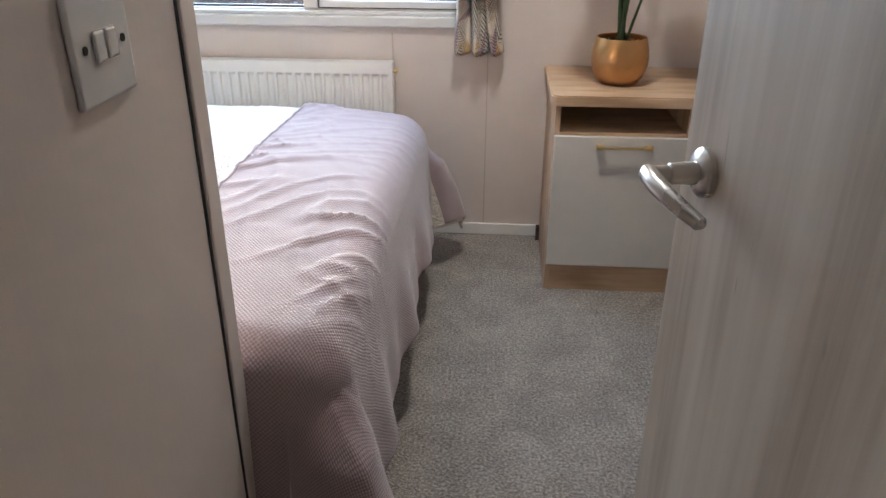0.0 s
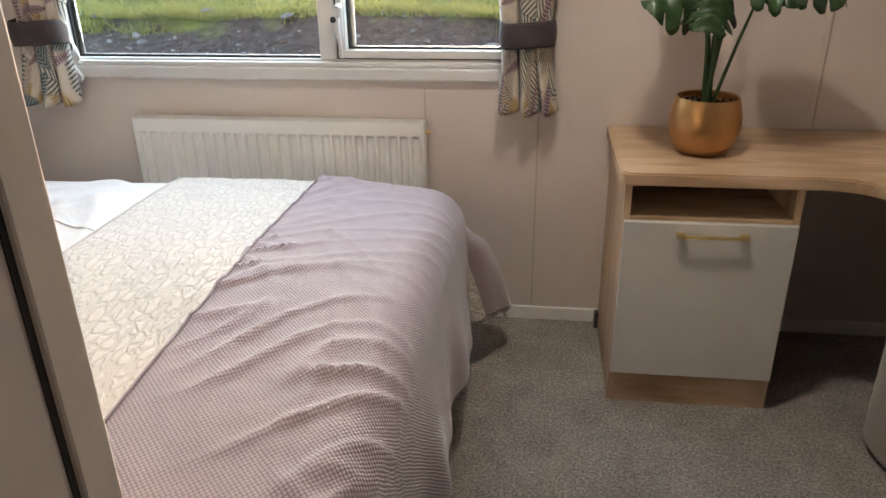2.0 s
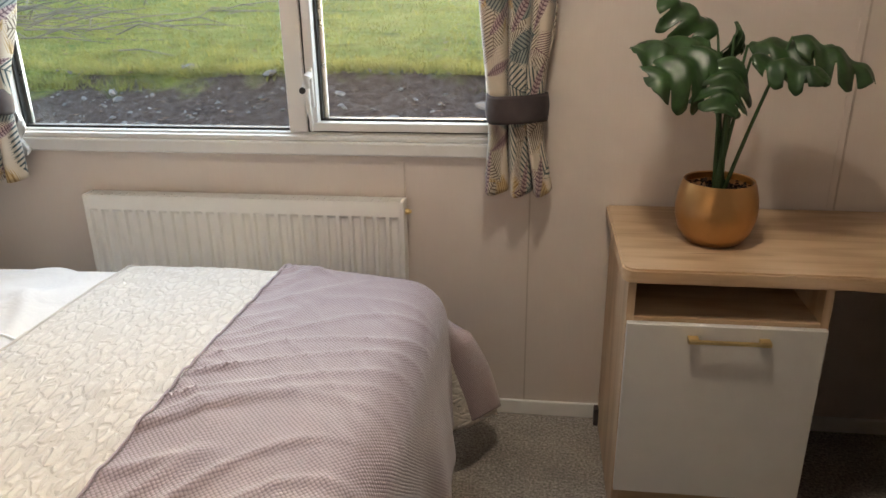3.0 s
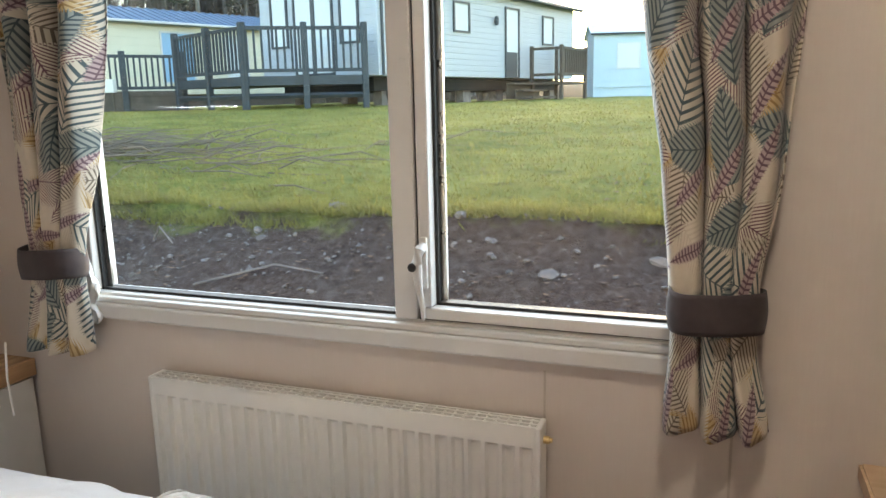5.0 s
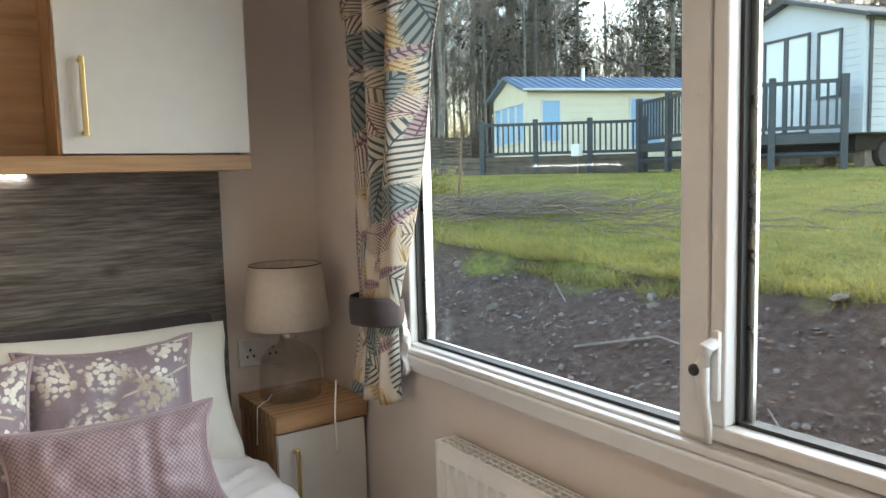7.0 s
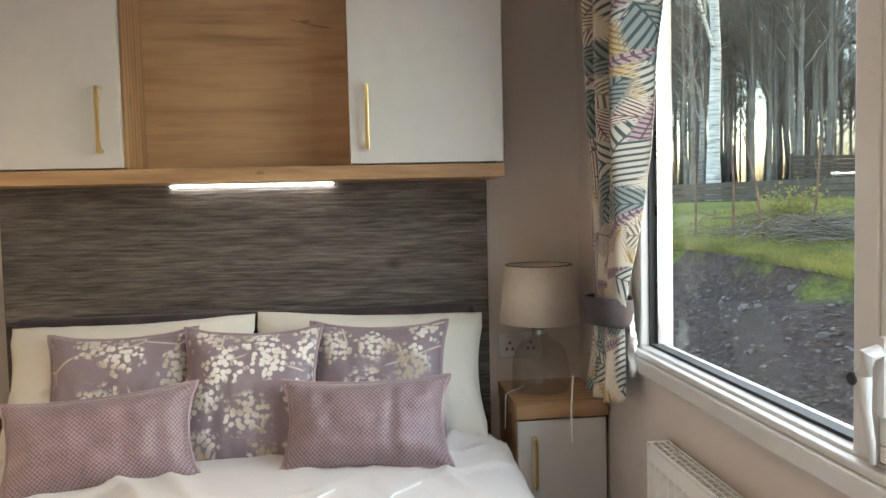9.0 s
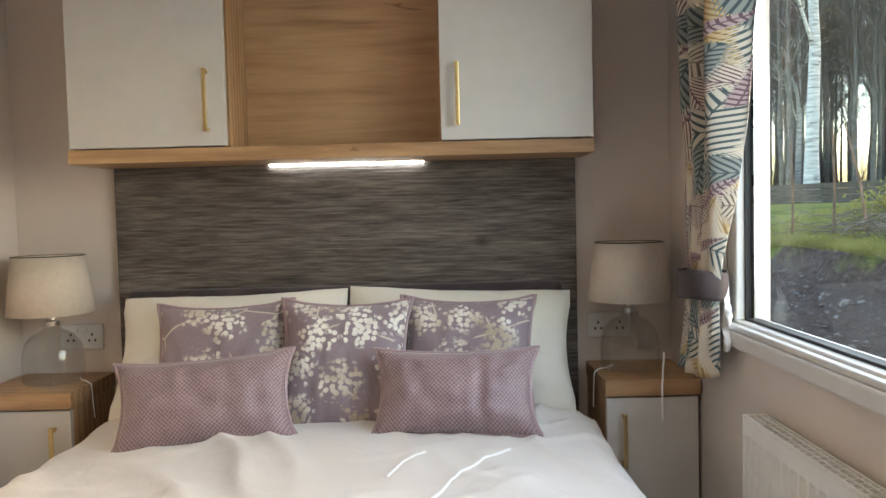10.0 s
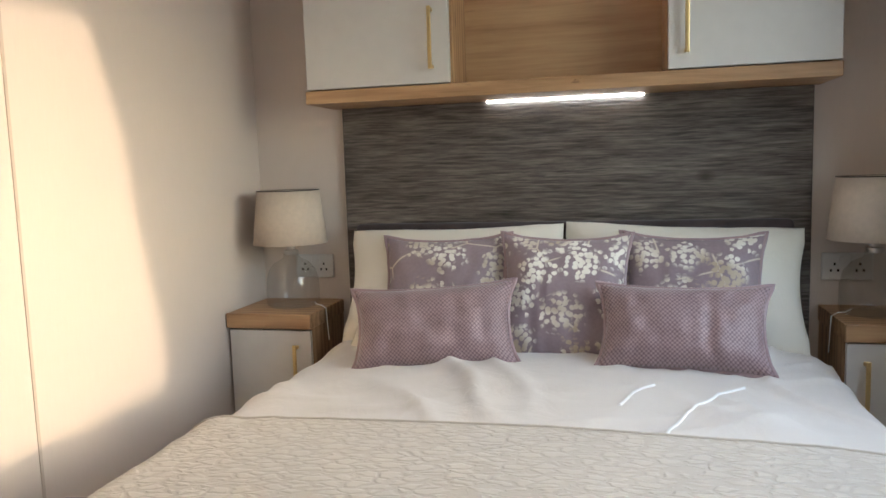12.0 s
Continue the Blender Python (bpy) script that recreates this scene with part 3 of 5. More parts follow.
# near-black fin block: the shade inside the grille slots, put in as colour
part("fin_pack_shade", boxm(RX0 + 0.03, RX1 - 0.03, RY0 + 0.016, RY1 - 0.014, RZ0 + 0.03, RZ1 - 0.010), M_DARK, rad)
vent = part("bleed_valve", lathe(bmesh.new(), ((0.008, 0), (0.008, 0.012), (0.005, 0.013), (0.005, 0.018)), pose(RX1, 2.985, 0.692, 0, 90, 0), 12), M_BRASS, rad, "small brass bleed valve")
for x in (-1.2, -0.6):
    part("bracket", boxm(x, x + 0.03, RY1, YW, 0.3, 0.6), M_RAD, rad)
pipe = tube(bmesh.new(), ((RX1 - 0.03, 2.985, RZ0 + 0.005), (RX1 - 0.03, 2.985, 0.0)), 0.008, 10)
part("pipe", pipe, M_WHITE, rad)

# ---- bed ----
BX0, BX1, BY0, BY1, BZ = -2.06, -0.27, 1.18, 2.72, 0.60
bed = thing("bed", (-1.2, 1.96, 0), "double divan bed made up against the headboard", "bed")
part("base", boxm(BX0, BX1 - 0.03, BY0 + 0.03, BY1 - 0.03, 0.03, 0.30, bevel=0.02), M_DUVET, bed)
part("mattress", boxm(BX0, BX1 - 0.02, BY0 + 0.02, BY1 - 0.02, 0.302, BZ - 0.045, bevel=0.04, seg=3), M_DUVET, bed)
for x in (-2.0, -0.4):
    for y in (1.35, 2.58):
        part("leg", lathe(bmesh.new(), ((0.02, 0.0), (0.026, 0.031)), Matrix.Translation((x, y, 0)), 12), M_DARK, bed)
hb = thing("headboard", (XW + 0.04, 1.96, 0.3), "dark brown padded velvet headboard behind the pillows", "headboard")
part("cushioned_board", boxm(XW + 0.028, XW + 0.085, 1.235, 2.645, 0.3, 0.985, bevel=0.018, seg=3), M_VELVET, hb, "", True)


def drape(a0, a1, b0, b1, z, flare, wrinkle, seed, fold=0.03, lift=0.0, under=0.0):
    """A cloth over the bed: a runs from head to foot, b across; what lies past the edges hangs down."""
    ex, ey0, ey1, r = BX1 + lift, BY0 - lift, BY1 + lift, 0.10

    def f(u, v):
        a, b = a0 + (a1 - a0) * u, b0 + (b1 - b0) * v
        da = max(0.0, a - ex + r)
        db = max(0.0, b - ey1 + r) + max(0.0, ey0 + r - b)
        sb = 1.0 if b > (ey0 + ey1) / 2 else -1.0
        d = (da ** 4 + db ** 4) ** 0.25
        x, y = min(a, ex - r), min(max(b, ey0 + r), ey1 - r)
        if d > 0:
            arc = min(d, r * 1.57)
            out, drop = r * math.sin(arc / r), r * (1 - math.cos(arc / r))
            rest = max(0.0, d - r * 1.57)
            drop += rest
            along = a if db > da else b
            wav = math.sin(along * 13 + seed) + 0.5 * math.sin(along * 29 + 2 * seed)
            out += 0.45 * min(da, db) * min(1.0, rest / 0.1)
            out += rest * (0.10 + (flare if db > da else 0.0) * max(0.0, min(1.0, (a + 1.8) / 0.35, (-0.62 - a) / 0.3)) + fold * 2.2 * wav * min(1.0, rest / 0.25))
            n2 = math.hypot(da, db) or 1.0
            x += out * da / n2
            y += out * db / n2 * sb
        else:
            drop = 0.0
        wr = 0.006 * nz(a * 2.4 + 1.3, b * 2.4, 0.7)
        # pulled creases, long from head to foot and narrow across, over broad slack folds
        gate = max(0.0, min(1.0, nz(a * 2.1 - seed, b * 2.0 + seed, 2.0) * 1.5 + 0.5))
        bend = 0.35 * nz(a * 2.2 + seed, b * 1.6, 4.4)
        r1 = max(0.0, 1 - abs(nz(a * 3.4 + seed, b * 11.0 - a * 5.0 + bend * 6, 7 + seed)) * 3.6) ** 2
        r2 = max(0.0, 1 - abs(nz(a * 5.2 - seed, b * 8.0 + a * 8.0 + bend * 5, 3 + seed)) * 4.0) ** 2
        r3 = nz(a * 9 + b * 6, b * 22 - a * 9, seed + 5) * 0.22
        crease = wrinkle * gate * (r1 + 0.6 * r2 + r3)
        if under:
            # soft broad folds of a thick duvet, flat where the throw lies on it
            r1 = max(0.0, 1 - abs(nz(a * 1.7 + seed, b * 5.0 - a * 2.4 + bend * 3, 7 + seed)) * 2.6) ** 2
            r2 = max(0.0, 1 - abs(nz(a * 3.0 - seed, b * 4.0 + a * 4.5 + bend * 3, 3 + seed)) * 3.0) ** 2
            crease = wrinkle * (0.35 + 0.65 * gate) * (r1 + 0.7 * r2)
            if a > under:
                crease *= max(0.0, 1 - (a - under) / 0.08)
        sag = max(0.0, min(1.0, (a + 0.85) / 0.65))
        wr -= 0.05 * sag * sag
        crown = 0.03 * (1 - ((b - (ey0 + ey1) / 2) / 0.75) ** 2) if d == 0 else 0.03 * (1 - ((y - (ey0 + ey1) / 2) / 0.75) ** 2)
        zz = z + lift + crown - drop + (wr + crease) * max(0.25, 1 - d * 2)
        return Vector((x, y, max(0.012, zz)))

    return f


DUV = (-1.90, -0.10, 0.83, 3.07)
duvet = thing("duvet", (-1.2, 1.96, BZ), "rumpled white cotton duvet spread over the bed", "duvet")
part("cover", sheet(drape(*DUV, BZ, 0.30, 0.022, 1.3, 0.02, 0.0, -1.12), 180, 170, lambda u, v: (u * 2.1, v * 2.1)), M_DUVET, duvet, "", True, 0.01)


quilt = thing("bed_runner", (-0.6, 1.96, BZ), "cream quilted throw with a raised net pattern across the bed foot", "throw")
part("quilt", sheet(drape(-1.09, 0.135, 0.82, 3.09, BZ, 0.10, 0.004, 2.2, 0.018, lift=0.018), 130, 190, lambda u, v: (u * 1.2, v * 2.0)), M_CREAM, quilt, "", True, 0.008)
edge = drape(-1.09, 0.135, 0.82, 3.09, BZ, 0.10, 0.004, 2.2, 0.018, lift=0.021)
part("hem", tube(bmesh.new(), [edge(0.002, i / 90) + Vector((0, 0, 0.002)) for i in range(91)], 0.003, 6), M_CREAM, quilt, "stitched cream edge", True)
top = drape(*DUV, BZ, 0.30, 0.022, 1.3, 0.02, 0.0, -1.12)
for curve in (((-1.05, 2.20), (-1.17, 2.235), (-1.30, 2.29), (-1.42, 2.36), (-1.50, 2.43)), ((-1.28, 2.13), (-1.38, 2.16), (-1.46, 2.22))):
    pts = []
    for (ax, ay), (bx, by) in zip(curve, curve[1:]):
        pts += [(ax + (bx - ax) * k / 6, ay + (by - ay) * k / 6) for k in range(6)]
    part("piping", tube(bmesh.new(), [top((x - DUV[0]) / (DUV[1] - DUV[0]), (y - DUV[2]) / (DUV[3] - DUV[2])) + Vector((0, 0, 0.006)) for x, y in pts], 0.0035, 6), M_VOILE, duvet, "curved white seam", True)
throw = thing("throw_blanket", (-0.4, 1.96, BZ), "mauve waffle-weave throw folded over the foot of the bed", "throw")
part("blanket", sheet(drape(-0.66, 0.15, 0.84, 3.02, BZ, 0.03, 0.0105, 2.2, 0.018, lift=0.032), 120, 220, lambda u, v: (u * 0.75, v * 1.95)), M_MAUVE, throw, "", True, 0.006)
hem = drape(-0.66, 0.15, 0.84, 3.02, BZ, 0.03, 0.0105, 2.2, 0.018, lift=0.035)
part("hem", tube(bmesh.new(), [hem(0.001, i / 90) + Vector((0, 0, 0.003)) for i in range(91)], 0.0026, 6), M_MAUVE, throw, "stitched mauve edge", True)

# ---- ceiling downlights ----
M_BULB = emitter("warm_lamp_face", (1.0, 0.88, 0.74), 4)
for lx, ly in ((0.0, 2.1),):
    dl = thing("ceiling_downlight", (lx, ly, CEIL), "round white recessed ceiling downlight, lit", "ceiling light", "downlights")
    part("rim", lathe(bmesh.new(), ((0.065, 0.0), (0.068, -0.006), (0.085, -0.008), (0.090, 0.0)), Matrix.Translation((lx, ly, CEIL)), 32), M_WHITE, dl, "", True)
    part("lamp_face", lathe(bmesh.new(), ((0.001, -0.003), (0.066, -0.003)), Matrix.Translation((lx, ly, CEIL)), 24), M_BULB, dl)

# ---- pillows ----


def pillow(name, label, category, group, w, h, t, m, mat, seed, piping=None, flat=0.0):
    th = thing(name, m.translation, label, category, group)

    def side(s):
        def f(u, v):
            a, b = 2 * u - 1, 2 * v - 1
            prof = max(0.0, (1 - abs(a) ** 3.2)) ** 0.55 * max(0.0, (1 - abs(b) ** 3.2)) ** 0.55
            pinch = 1 - 0.10 * (1 - abs(a) ** 2) * abs(b) ** 2
            pinch2 = 1 - 0.10 * (1 - abs(b) ** 2) * abs(a) ** 2
            wr = 0.010 * nz(a * 2.2 + seed, b * 2.4, s) + 0.006 * nz(a * 6 + seed, b * 3, s) * (1 - prof * 0.3)
            if piping is not None and w > h * 1.5:
                wr += 0.005 * math.sin(a * 17 + 2 * nz(a * 3, b * 2, seed)) * max(0.0, nz(a * 2 + seed, 0.3 * b, 9) + 0.35) * prof
            ear = max(0.0, abs(a) * abs(b) - 0.72) * (0.12 if piping else -0.16)
            a, b = a * (1 + ear), b * (1 + ear)
            return m @ Vector((a * w / 2 * pinch2, b * h / 2 * pinch, s * (t / 2 * prof) + wr * (0.35 + prof)))
        return f

    bm = sheet(side(1), 46, 34, lambda u, v: (u * w + seed, v * h))
    sheet(side(-1), 46, 34, lambda u, v: (u * w + seed, v * h), bm)
    bmesh.ops.remove_doubles(bm, verts=bm.verts, dist=0.0012)
    part("cushion_cover" if piping else "pillowcase", bm, mat, th, "", True)
    if piping:
        f = side(1)
        ring = [f(i / 40, 0) for i in range(40)] + [f(1, i / 30) for i in range(30)] + [f(1 - i / 40, 1) for i in range(40)] + [f(0, 1 - i / 30) for i in range(31)]
        part("piping", tube(bmesh.new(), ring, 0.0065, 7), piping, th, "", True)
    return th


def standing(x, y, z, h, lean, turn=0.0, roll=0.0):
    """Pose of a pillow on its long edge, its face to +x, leaning back by some degrees."""
    return Matrix.Translation((x, y, z)) @ Matrix.Rotation(radians(turn), 4, "Z") @ Matrix.Rotation(radians(-lean), 4, "Y") @ Matrix(((0, 0, 1, 0), (1, 0, 0, 0), (0, 1, 0, 0), (0, 0, 0, 1))) @ Matrix.Rotation(radians(roll), 4, "Z")


pillow("pillow", "plump cream cotton pillow leaning on the headboard", "pillow", "bed pillows", 0.75, 0.42, 0.17, standing(-1.965, 1.60, 0.795, 0.44, 28, 0, 1.5), M_PILLOW, 1.0)
pillow("pillow", "plump cream cotton pillow leaning on the headboard", "pillow", "bed pillows", 0.74, 0.42, 0.17, standing(-1.965, 2.305, 0.795, 0.44, 28, 0, -2.5), M_PILLOW, 2.3)
pillow("pillow", "low cream cotton pillow tucked behind the cushions", "pillow", "bed pillows", 0.70, 0.34, 0.12, standing(-1.885, 1.625, 0.725, 0.34, 34, 0, 2), M_PILLOW, 7.7)
pillow("cushion", "square mauve cushion with pale blossom print", "cushion", "blossom cushions", 0.40, 0.40, 0.11, standing(-1.86, 1.600, 0.775, 0.4, 27, 3, 1), M_BLOSSOM, 3.1, M_SATIN)
pillow("cushion", "square mauve cushion with pale blossom print", "cushion", "blossom cushions", 0.38, 0.41, 0.12, standing(-1.815, 1.968, 0.775, 0.4, 26, 0, -1), M_BLOSSOM, 4.6, M_SATIN)
pillow("cushion", "square mauve cushion with pale blossom print", "cushion", "blossom cushions", 0.40, 0.41, 0.11, standing(-1.855, 2.328, 0.772, 0.4, 27, -3, -1), M_BLOSSOM, 5.2, M_SATIN)
pillow("bolster_cushion", "small oblong mauve satin cushion with woven texture", "cushion", "satin cushions", 0.47, 0.25, 0.13, standing(-1.65, 1.615, 0.722, 0.25, 28, 6, 3.5), M_SATIN, 6.7, M_SATIN)
pillow("bolster_cushion", "small oblong mauve satin cushion with woven texture", "cushion", "satin cushions", 0.44, 0.24, 0.13, standing(-1.66, 2.290, 0.730, 0.25, 27, -2, -0.5), M_SATIN, 8.9, M_SATIN)

# ---- headboard wall ----
panel = thing("wall_panel", (XW, 1.95, 0.5), "dark grey rough-sawn wood panel behind the bed", "wall panel")
part("board", boxm(XW, XW + 0.022, 1.183, 2.703, 0.30, 1.386, bevel=0.002), M_PANEL, panel)
unit = thing("overbed_unit", (XW, 1.94, 1.37), "overbed cupboards with ivory doors and an open oak niche", "cupboard")
UF = -1.902
part("shelf", boxm(XW, UF - 0.004, 1.147, 2.724, 1.387, 1.428, bevel=0.002), M_OAK_Y, unit, "thick oak shelf board")
part("niche_back", boxm(XW, XW + 0.018, 1.63, 2.26, 1.428, CEIL - 0.02), M_OAK_Y, unit)
for y0, y1 in ((1.157, 1.175), (1.613, 1.63), (2.26, 2.277), (2.7, 2.718)):
    part("side_panel", boxm(XW, UF - 0.022, y0, y1, 1.428, CEIL - 0.02), M_OAK_Z, unit)
part("top_board", boxm(XW + 0.002, UF - 0.022, 1.175, 2.70, CEIL - 0.02, CEIL - 0.001), M_OAK_Y, unit)
for y0, y1, hy in ((1.154, 1.625, 1.571), (2.266, 2.720, 2.316)):
    d = part("door", boxm(UF - 0.02, UF, y0, y1, 1.432, CEIL - 0.03, bevel=0.002), M_DOORW, unit, "ivory cupboard door")
    hb2 = bmesh.new()
    box(hb2, UF + 0.022, UF + 0.030, hy - 0.006, hy + 0.006, 1.472, 1.658, 0.002)
    for z in (1.475, 1.645):
        box(hb2, UF, UF + 0.024, hy - 0.006, hy + 0.006, z, z + 0.010, 0.001)
    part("handle", hb2, M_BRASS, d, "slim pale brass bar handle")
led = part("led_strip", boxm(XW + 0.0225, XW + 0.030, 1.70, 2.205, 1.381, 1.3865), M_LED, unit, "glowing white LED strip under the shelf")


# ---- bedside cabinets and lamps ----


def nightstand(y0, y1, hinge_left):
    th = thing("bedside_cabinet", (-2.0, (y0 + y1) / 2, 0), "small bedside cabinet with oak top and ivory door", "bedside cabinet", "bedside cabinets")
    part("top", boxm(XW, -1.846, y0, y1, 0.660, 0.709, bevel=0.003), M_OAK_Y, th, "thick oak top")
    part("carcass", boxm(XW, -1.874, y0 + 0.004, y1 - 0.004, 0.0, 0.659), M_OAK_Z, th)
    d = part("door", boxm(-1.873, -1.856, y0 + 0.006, y1 - 0.006, 0.08, 0.654, bevel=0.002), M_DOORW, th, "ivory cabinet door")
    hy = y1 - 0.055 if hinge_left else y0 + 0.055
    b = bmesh.new()
    box(b, -1.836, -1.828, hy - 0.006, hy + 0.006, 0.45, 0.61, 0.002)
    for z in (0.455, 0.595):
        box(b, -1.856, -1.834, hy - 0.006, hy + 0.006, z, z + 0.010)
    part("handle", b, M_BRASS, d, "slim pale brass bar handle")
    return th


nightstand(YS + 0.004, 1.149, True)
nightstand(2.732, YW - 0.004, False)


def table_lamp(x, y):
    th = thing("table_lamp", (x, y, 0.710), "glass jar table lamp with a beige linen drum shade, unlit", "lamp", "bedside lamps")
    at = Matrix.Translation((x, y, 0.710))
    outer = ((0.001, 0.0), (0.083, 0.001), (0.090, 0.010), (0.091, 0.05), (0.089, 0.09), (0.080, 0.125), (0.060, 0.150), (0.032, 0.164), (0.026, 0.172), (0.027, 0.182))
    jar = part("glass_base", lathe(bmesh.new(), outer, at, 40), M_GLASS, th, "clear glass jar base", True)
    jar.visible_shadow = False
    neck = lathe(bmesh.new(), ((0.022, 0.180), (0.024, 0.186), (0.024, 0.194), (0.015, 0.197), (0.014, 0.222), (0.001, 0.223)), at, 24)
    part("neck", neck, M_CHROME, th, "nickel lamp neck", True)
    part("shade", open_shade(at), M_SHADE, th, "beige linen drum shade", True, 0.003)
    part("shade_rim", lathe_ring(at, 0.1045, 0.400, 0.0022), M_DARK, th, "", True)
    sp = bmesh.new()
    for k in range(3):
        ang = k * 2.094 + 0.4
        tube(sp, (at @ Vector((0, 0, 0.385)), at @ Vector((0.102 * math.cos(ang), 0.102 * math.sin(ang), 0.396))), 0.0018, 6)
    tube(sp, (at @ Vector((0, 0, 0.22)), at @ Vector((0, 0, 0.392))), 0.004, 8)
    part("shade_carrier", sp, M_BRASS, th)
    part("bulb", lathe(bmesh.new(), ((0.012, 0.222), (0.014, 0.245), (0.028, 0.285), (0.022, 0.315), (0.001, 0.325)), at, 20), M_VOILE, th, "", True)
    return th


def open_shade(at):
    b = sheet(lambda u, v: at @ Vector(((0.126 - 0.022 * v) * math.cos(6.2832 * u), (0.126 - 0.022 * v) * math.sin(6.2832 * u), 0.218 + 0.184 * v)), 48, 2)
    bmesh.ops.remove_doubles(b, verts=b.verts, dist=0.0003)
    return b


def lathe_ring(at, r, z, t):
    return tube(bmesh.new(), [at @ Vector((r * math.cos(6.2832 * i / 48), r * math.sin(6.2832 * i / 48), z)) for i in range(49)], t, 6)


table_lamp(-2.01, 1.018)
table_lamp(-2.01, 2.846)


def socket(y, z):
    th = thing("wall_socket", (XW, y, z), "white double power socket on the wall", "socket", "bedside sockets")
    part("plate", boxm(XW, XW + 0.010, y - 0.073, y + 0.073, z - 0.043, z + 0.043, bevel=0.004), M_UPVC, th)
    for dy in (-0.036, 0.036):
        part("switch", boxm(XW + 0.010, XW + 0.014, y + dy * 0.45 - 0.006, y + dy * 0.45 + 0.006, z + 0.014, z + 0.032, bevel=0.001), M_UPVC, th)
        for a, b in ((0, 0.008), (-0.010, -0.012), (0.010, -0.012)):
            part("pin_hole", boxm(XW + 0.0095, XW + 0.0108, y + dy + a - 0.003, y + dy + a + 0.003, z + b - 0.004, z + b + 0.004), M_DARK, th)


socket(1.045, 0.83)
socket(2.81, 0.83)
for y, s in ((1.10, 1), (2.78, -1)):
    c = thing("lamp_cable", (-2.0, y, 0.712), "thin pale lamp cable over the cabinet edge", "cable", "lamp cables")
    part("flex", tube(bmesh.new(), ((-2.05, y - 0.02 * s, 0.714), (-2.0, y + 0.01 * s, 0.715), (-1.97, y + 0.038 * s, 0.719), (-1.965, y + 0.056 * s, 0.709), (-1.97, y + 0.060 * s, 0.60)), 0.0018, 6), M_VOILE, c)

# ---- corner desk ----
desk = thing("dressing_table", (0.75, 2.8, 0), "oak corner dressing table with open niche and ivory drop door", "dressing table")
DX0, DF, DT = 0.187, 2.532, 0.718
# worktop outline with a rounded outer corner and a concave inner curve
outline = [(DX0, YW - 0.002)]
outline += [(DX0 + 0.03 - 0.03 * math.cos(a), DF + 0.03 - 0.03 * math.sin(a)) for a in (0, 0.4, 0.8, 1.2, 1.57)]
outline += [(0.70, DF)]
outline += [(0.70 + 0.15 * math.sin(a), DF - 0.15 + 0.15 * math.cos(a)) for a in (0.3, 0.6, 0.9, 1.2, 1.57)]
outline += [(0.85, 1.55), (XE - 0.002, 1.55), (XE - 0.002, YW - 0.002)]
bm = bmesh.new()
face = bm.faces.new([bm.verts.new((x, y, DT)) for x, y in outline])
r = bmesh.ops.extrude_face_region(bm, geom=[face])
bmesh.ops.translate(bm, verts=[v for v in r["geom"] if isinstance(v, bmesh.types.BMVert)], vec=(0, 0, -0.036))
bmesh.ops.bevel(bm, geom=[e for e in bm.edges if abs(e.verts[0].co.z - e.verts[1].co.z) < 0.001], offset=0.005, segments=2, affect="EDGES")
part("worktop", bm, M_OAKD_X, desk, "light oak worktop", True)
U0, U1 = 0.203, 0.656
for x0, x1 in ((U0, U0 + 0.018), (U1 - 0.018, U1)):
    part("side_panel", boxm(x0, x1, 2.546, YW - 0.014, 0.0, DT - 0.037), M_OAKD_Z, desk)
part("niche_shelf", boxm(U0 + 0.018, U1 - 0.018, 2.548, YW - 0.03, 0.574, 0.592), M_OAKD_X, desk)
part("niche_back", boxm(U0 + 0.018, U1 - 0.018, YW - 0.03, YW - 0.016, 0.0, DT - 0.037), M_OAKD_X, desk)
part("plinth", boxm(U0 + 0.018, U1 - 0.018, 2.546, 2.564, 0.0, 0.104), M_OAKD_X, desk)
dd = part("drop_door", boxm(U0 + 0.002, U1 - 0.004, 2.527, 2.545, 0.107, 0.584, bevel=0.002), M_DOORW, desk, "ivory laminate door")
b = bmesh.new()
box(b, 0.343, 0.527, 2.502, 2.511, 0.549, 0.558, 0.002)
for x in (0.343, 0.503):
    box(b, x, x + 0.024, 2.504, 2.527, 0.547, 0.560, 0.002)
part("handle", b, M_BRASS, dd, "pale brass bar handle")
part("end_panel", boxm(0.87, XE - 0.002, 1.552, 1.57, 0, DT - 0.037), M_OAKD_Z, desk)
hinge = thing("floor_bracket", (0.196, 2.97, 0.05), "small dark bracket at the foot of the desk side", "bracket")
part("bracket_plate", boxm(0.188, 0.2025, 2.965, 2.995, 0.0, 0.06, bevel=0.003), M_VELVET, hinge)

# ---- pot plant ----
POT = (0.425, 2.745, DT)
plant = thing("potted_plant", POT, "artificial monstera plant in a bronze-gold bowl pot", "plant")
at = Matrix.Translation(POT)
prof = ((0.001, 0.0), (0.058, 0.0), (0.066, 0.004), (0.086, 0.030), (0.0965, 0.066), (0.0975, 0.090), (0.094, 0.120), (0.086, 0.150), (0.083, 0.157), (0.079, 0.155), (0.080, 0.140), (0.001, 0.132))
part("pot", lathe(bmesh.new(), prof, at, 56), M_GOLD, plant, "satin bronze-gold bowl", True)
M_SOIL = plain("dark_chips", (0.045, 0.028, 0.018), 0.7, vary=0.5, scale=60)
bm = bmesh.new()
rng = random.Random(4)
for i in range(150):
    a, rr = rng.uniform(0, 6.28), 0.076 * math.sqrt(rng.random())
    bmesh.ops.create_icosphere(bm, subdivisions=1, radius=rng.uniform(0.004, 0.008), matrix=at @ pose(rr * math.cos(a), rr * math.sin(a), 0.137, rng.uniform(0, 180), rng.uniform(0, 180), 0) @ Matrix.Diagonal((1, 0.7, 0.5, 1)))
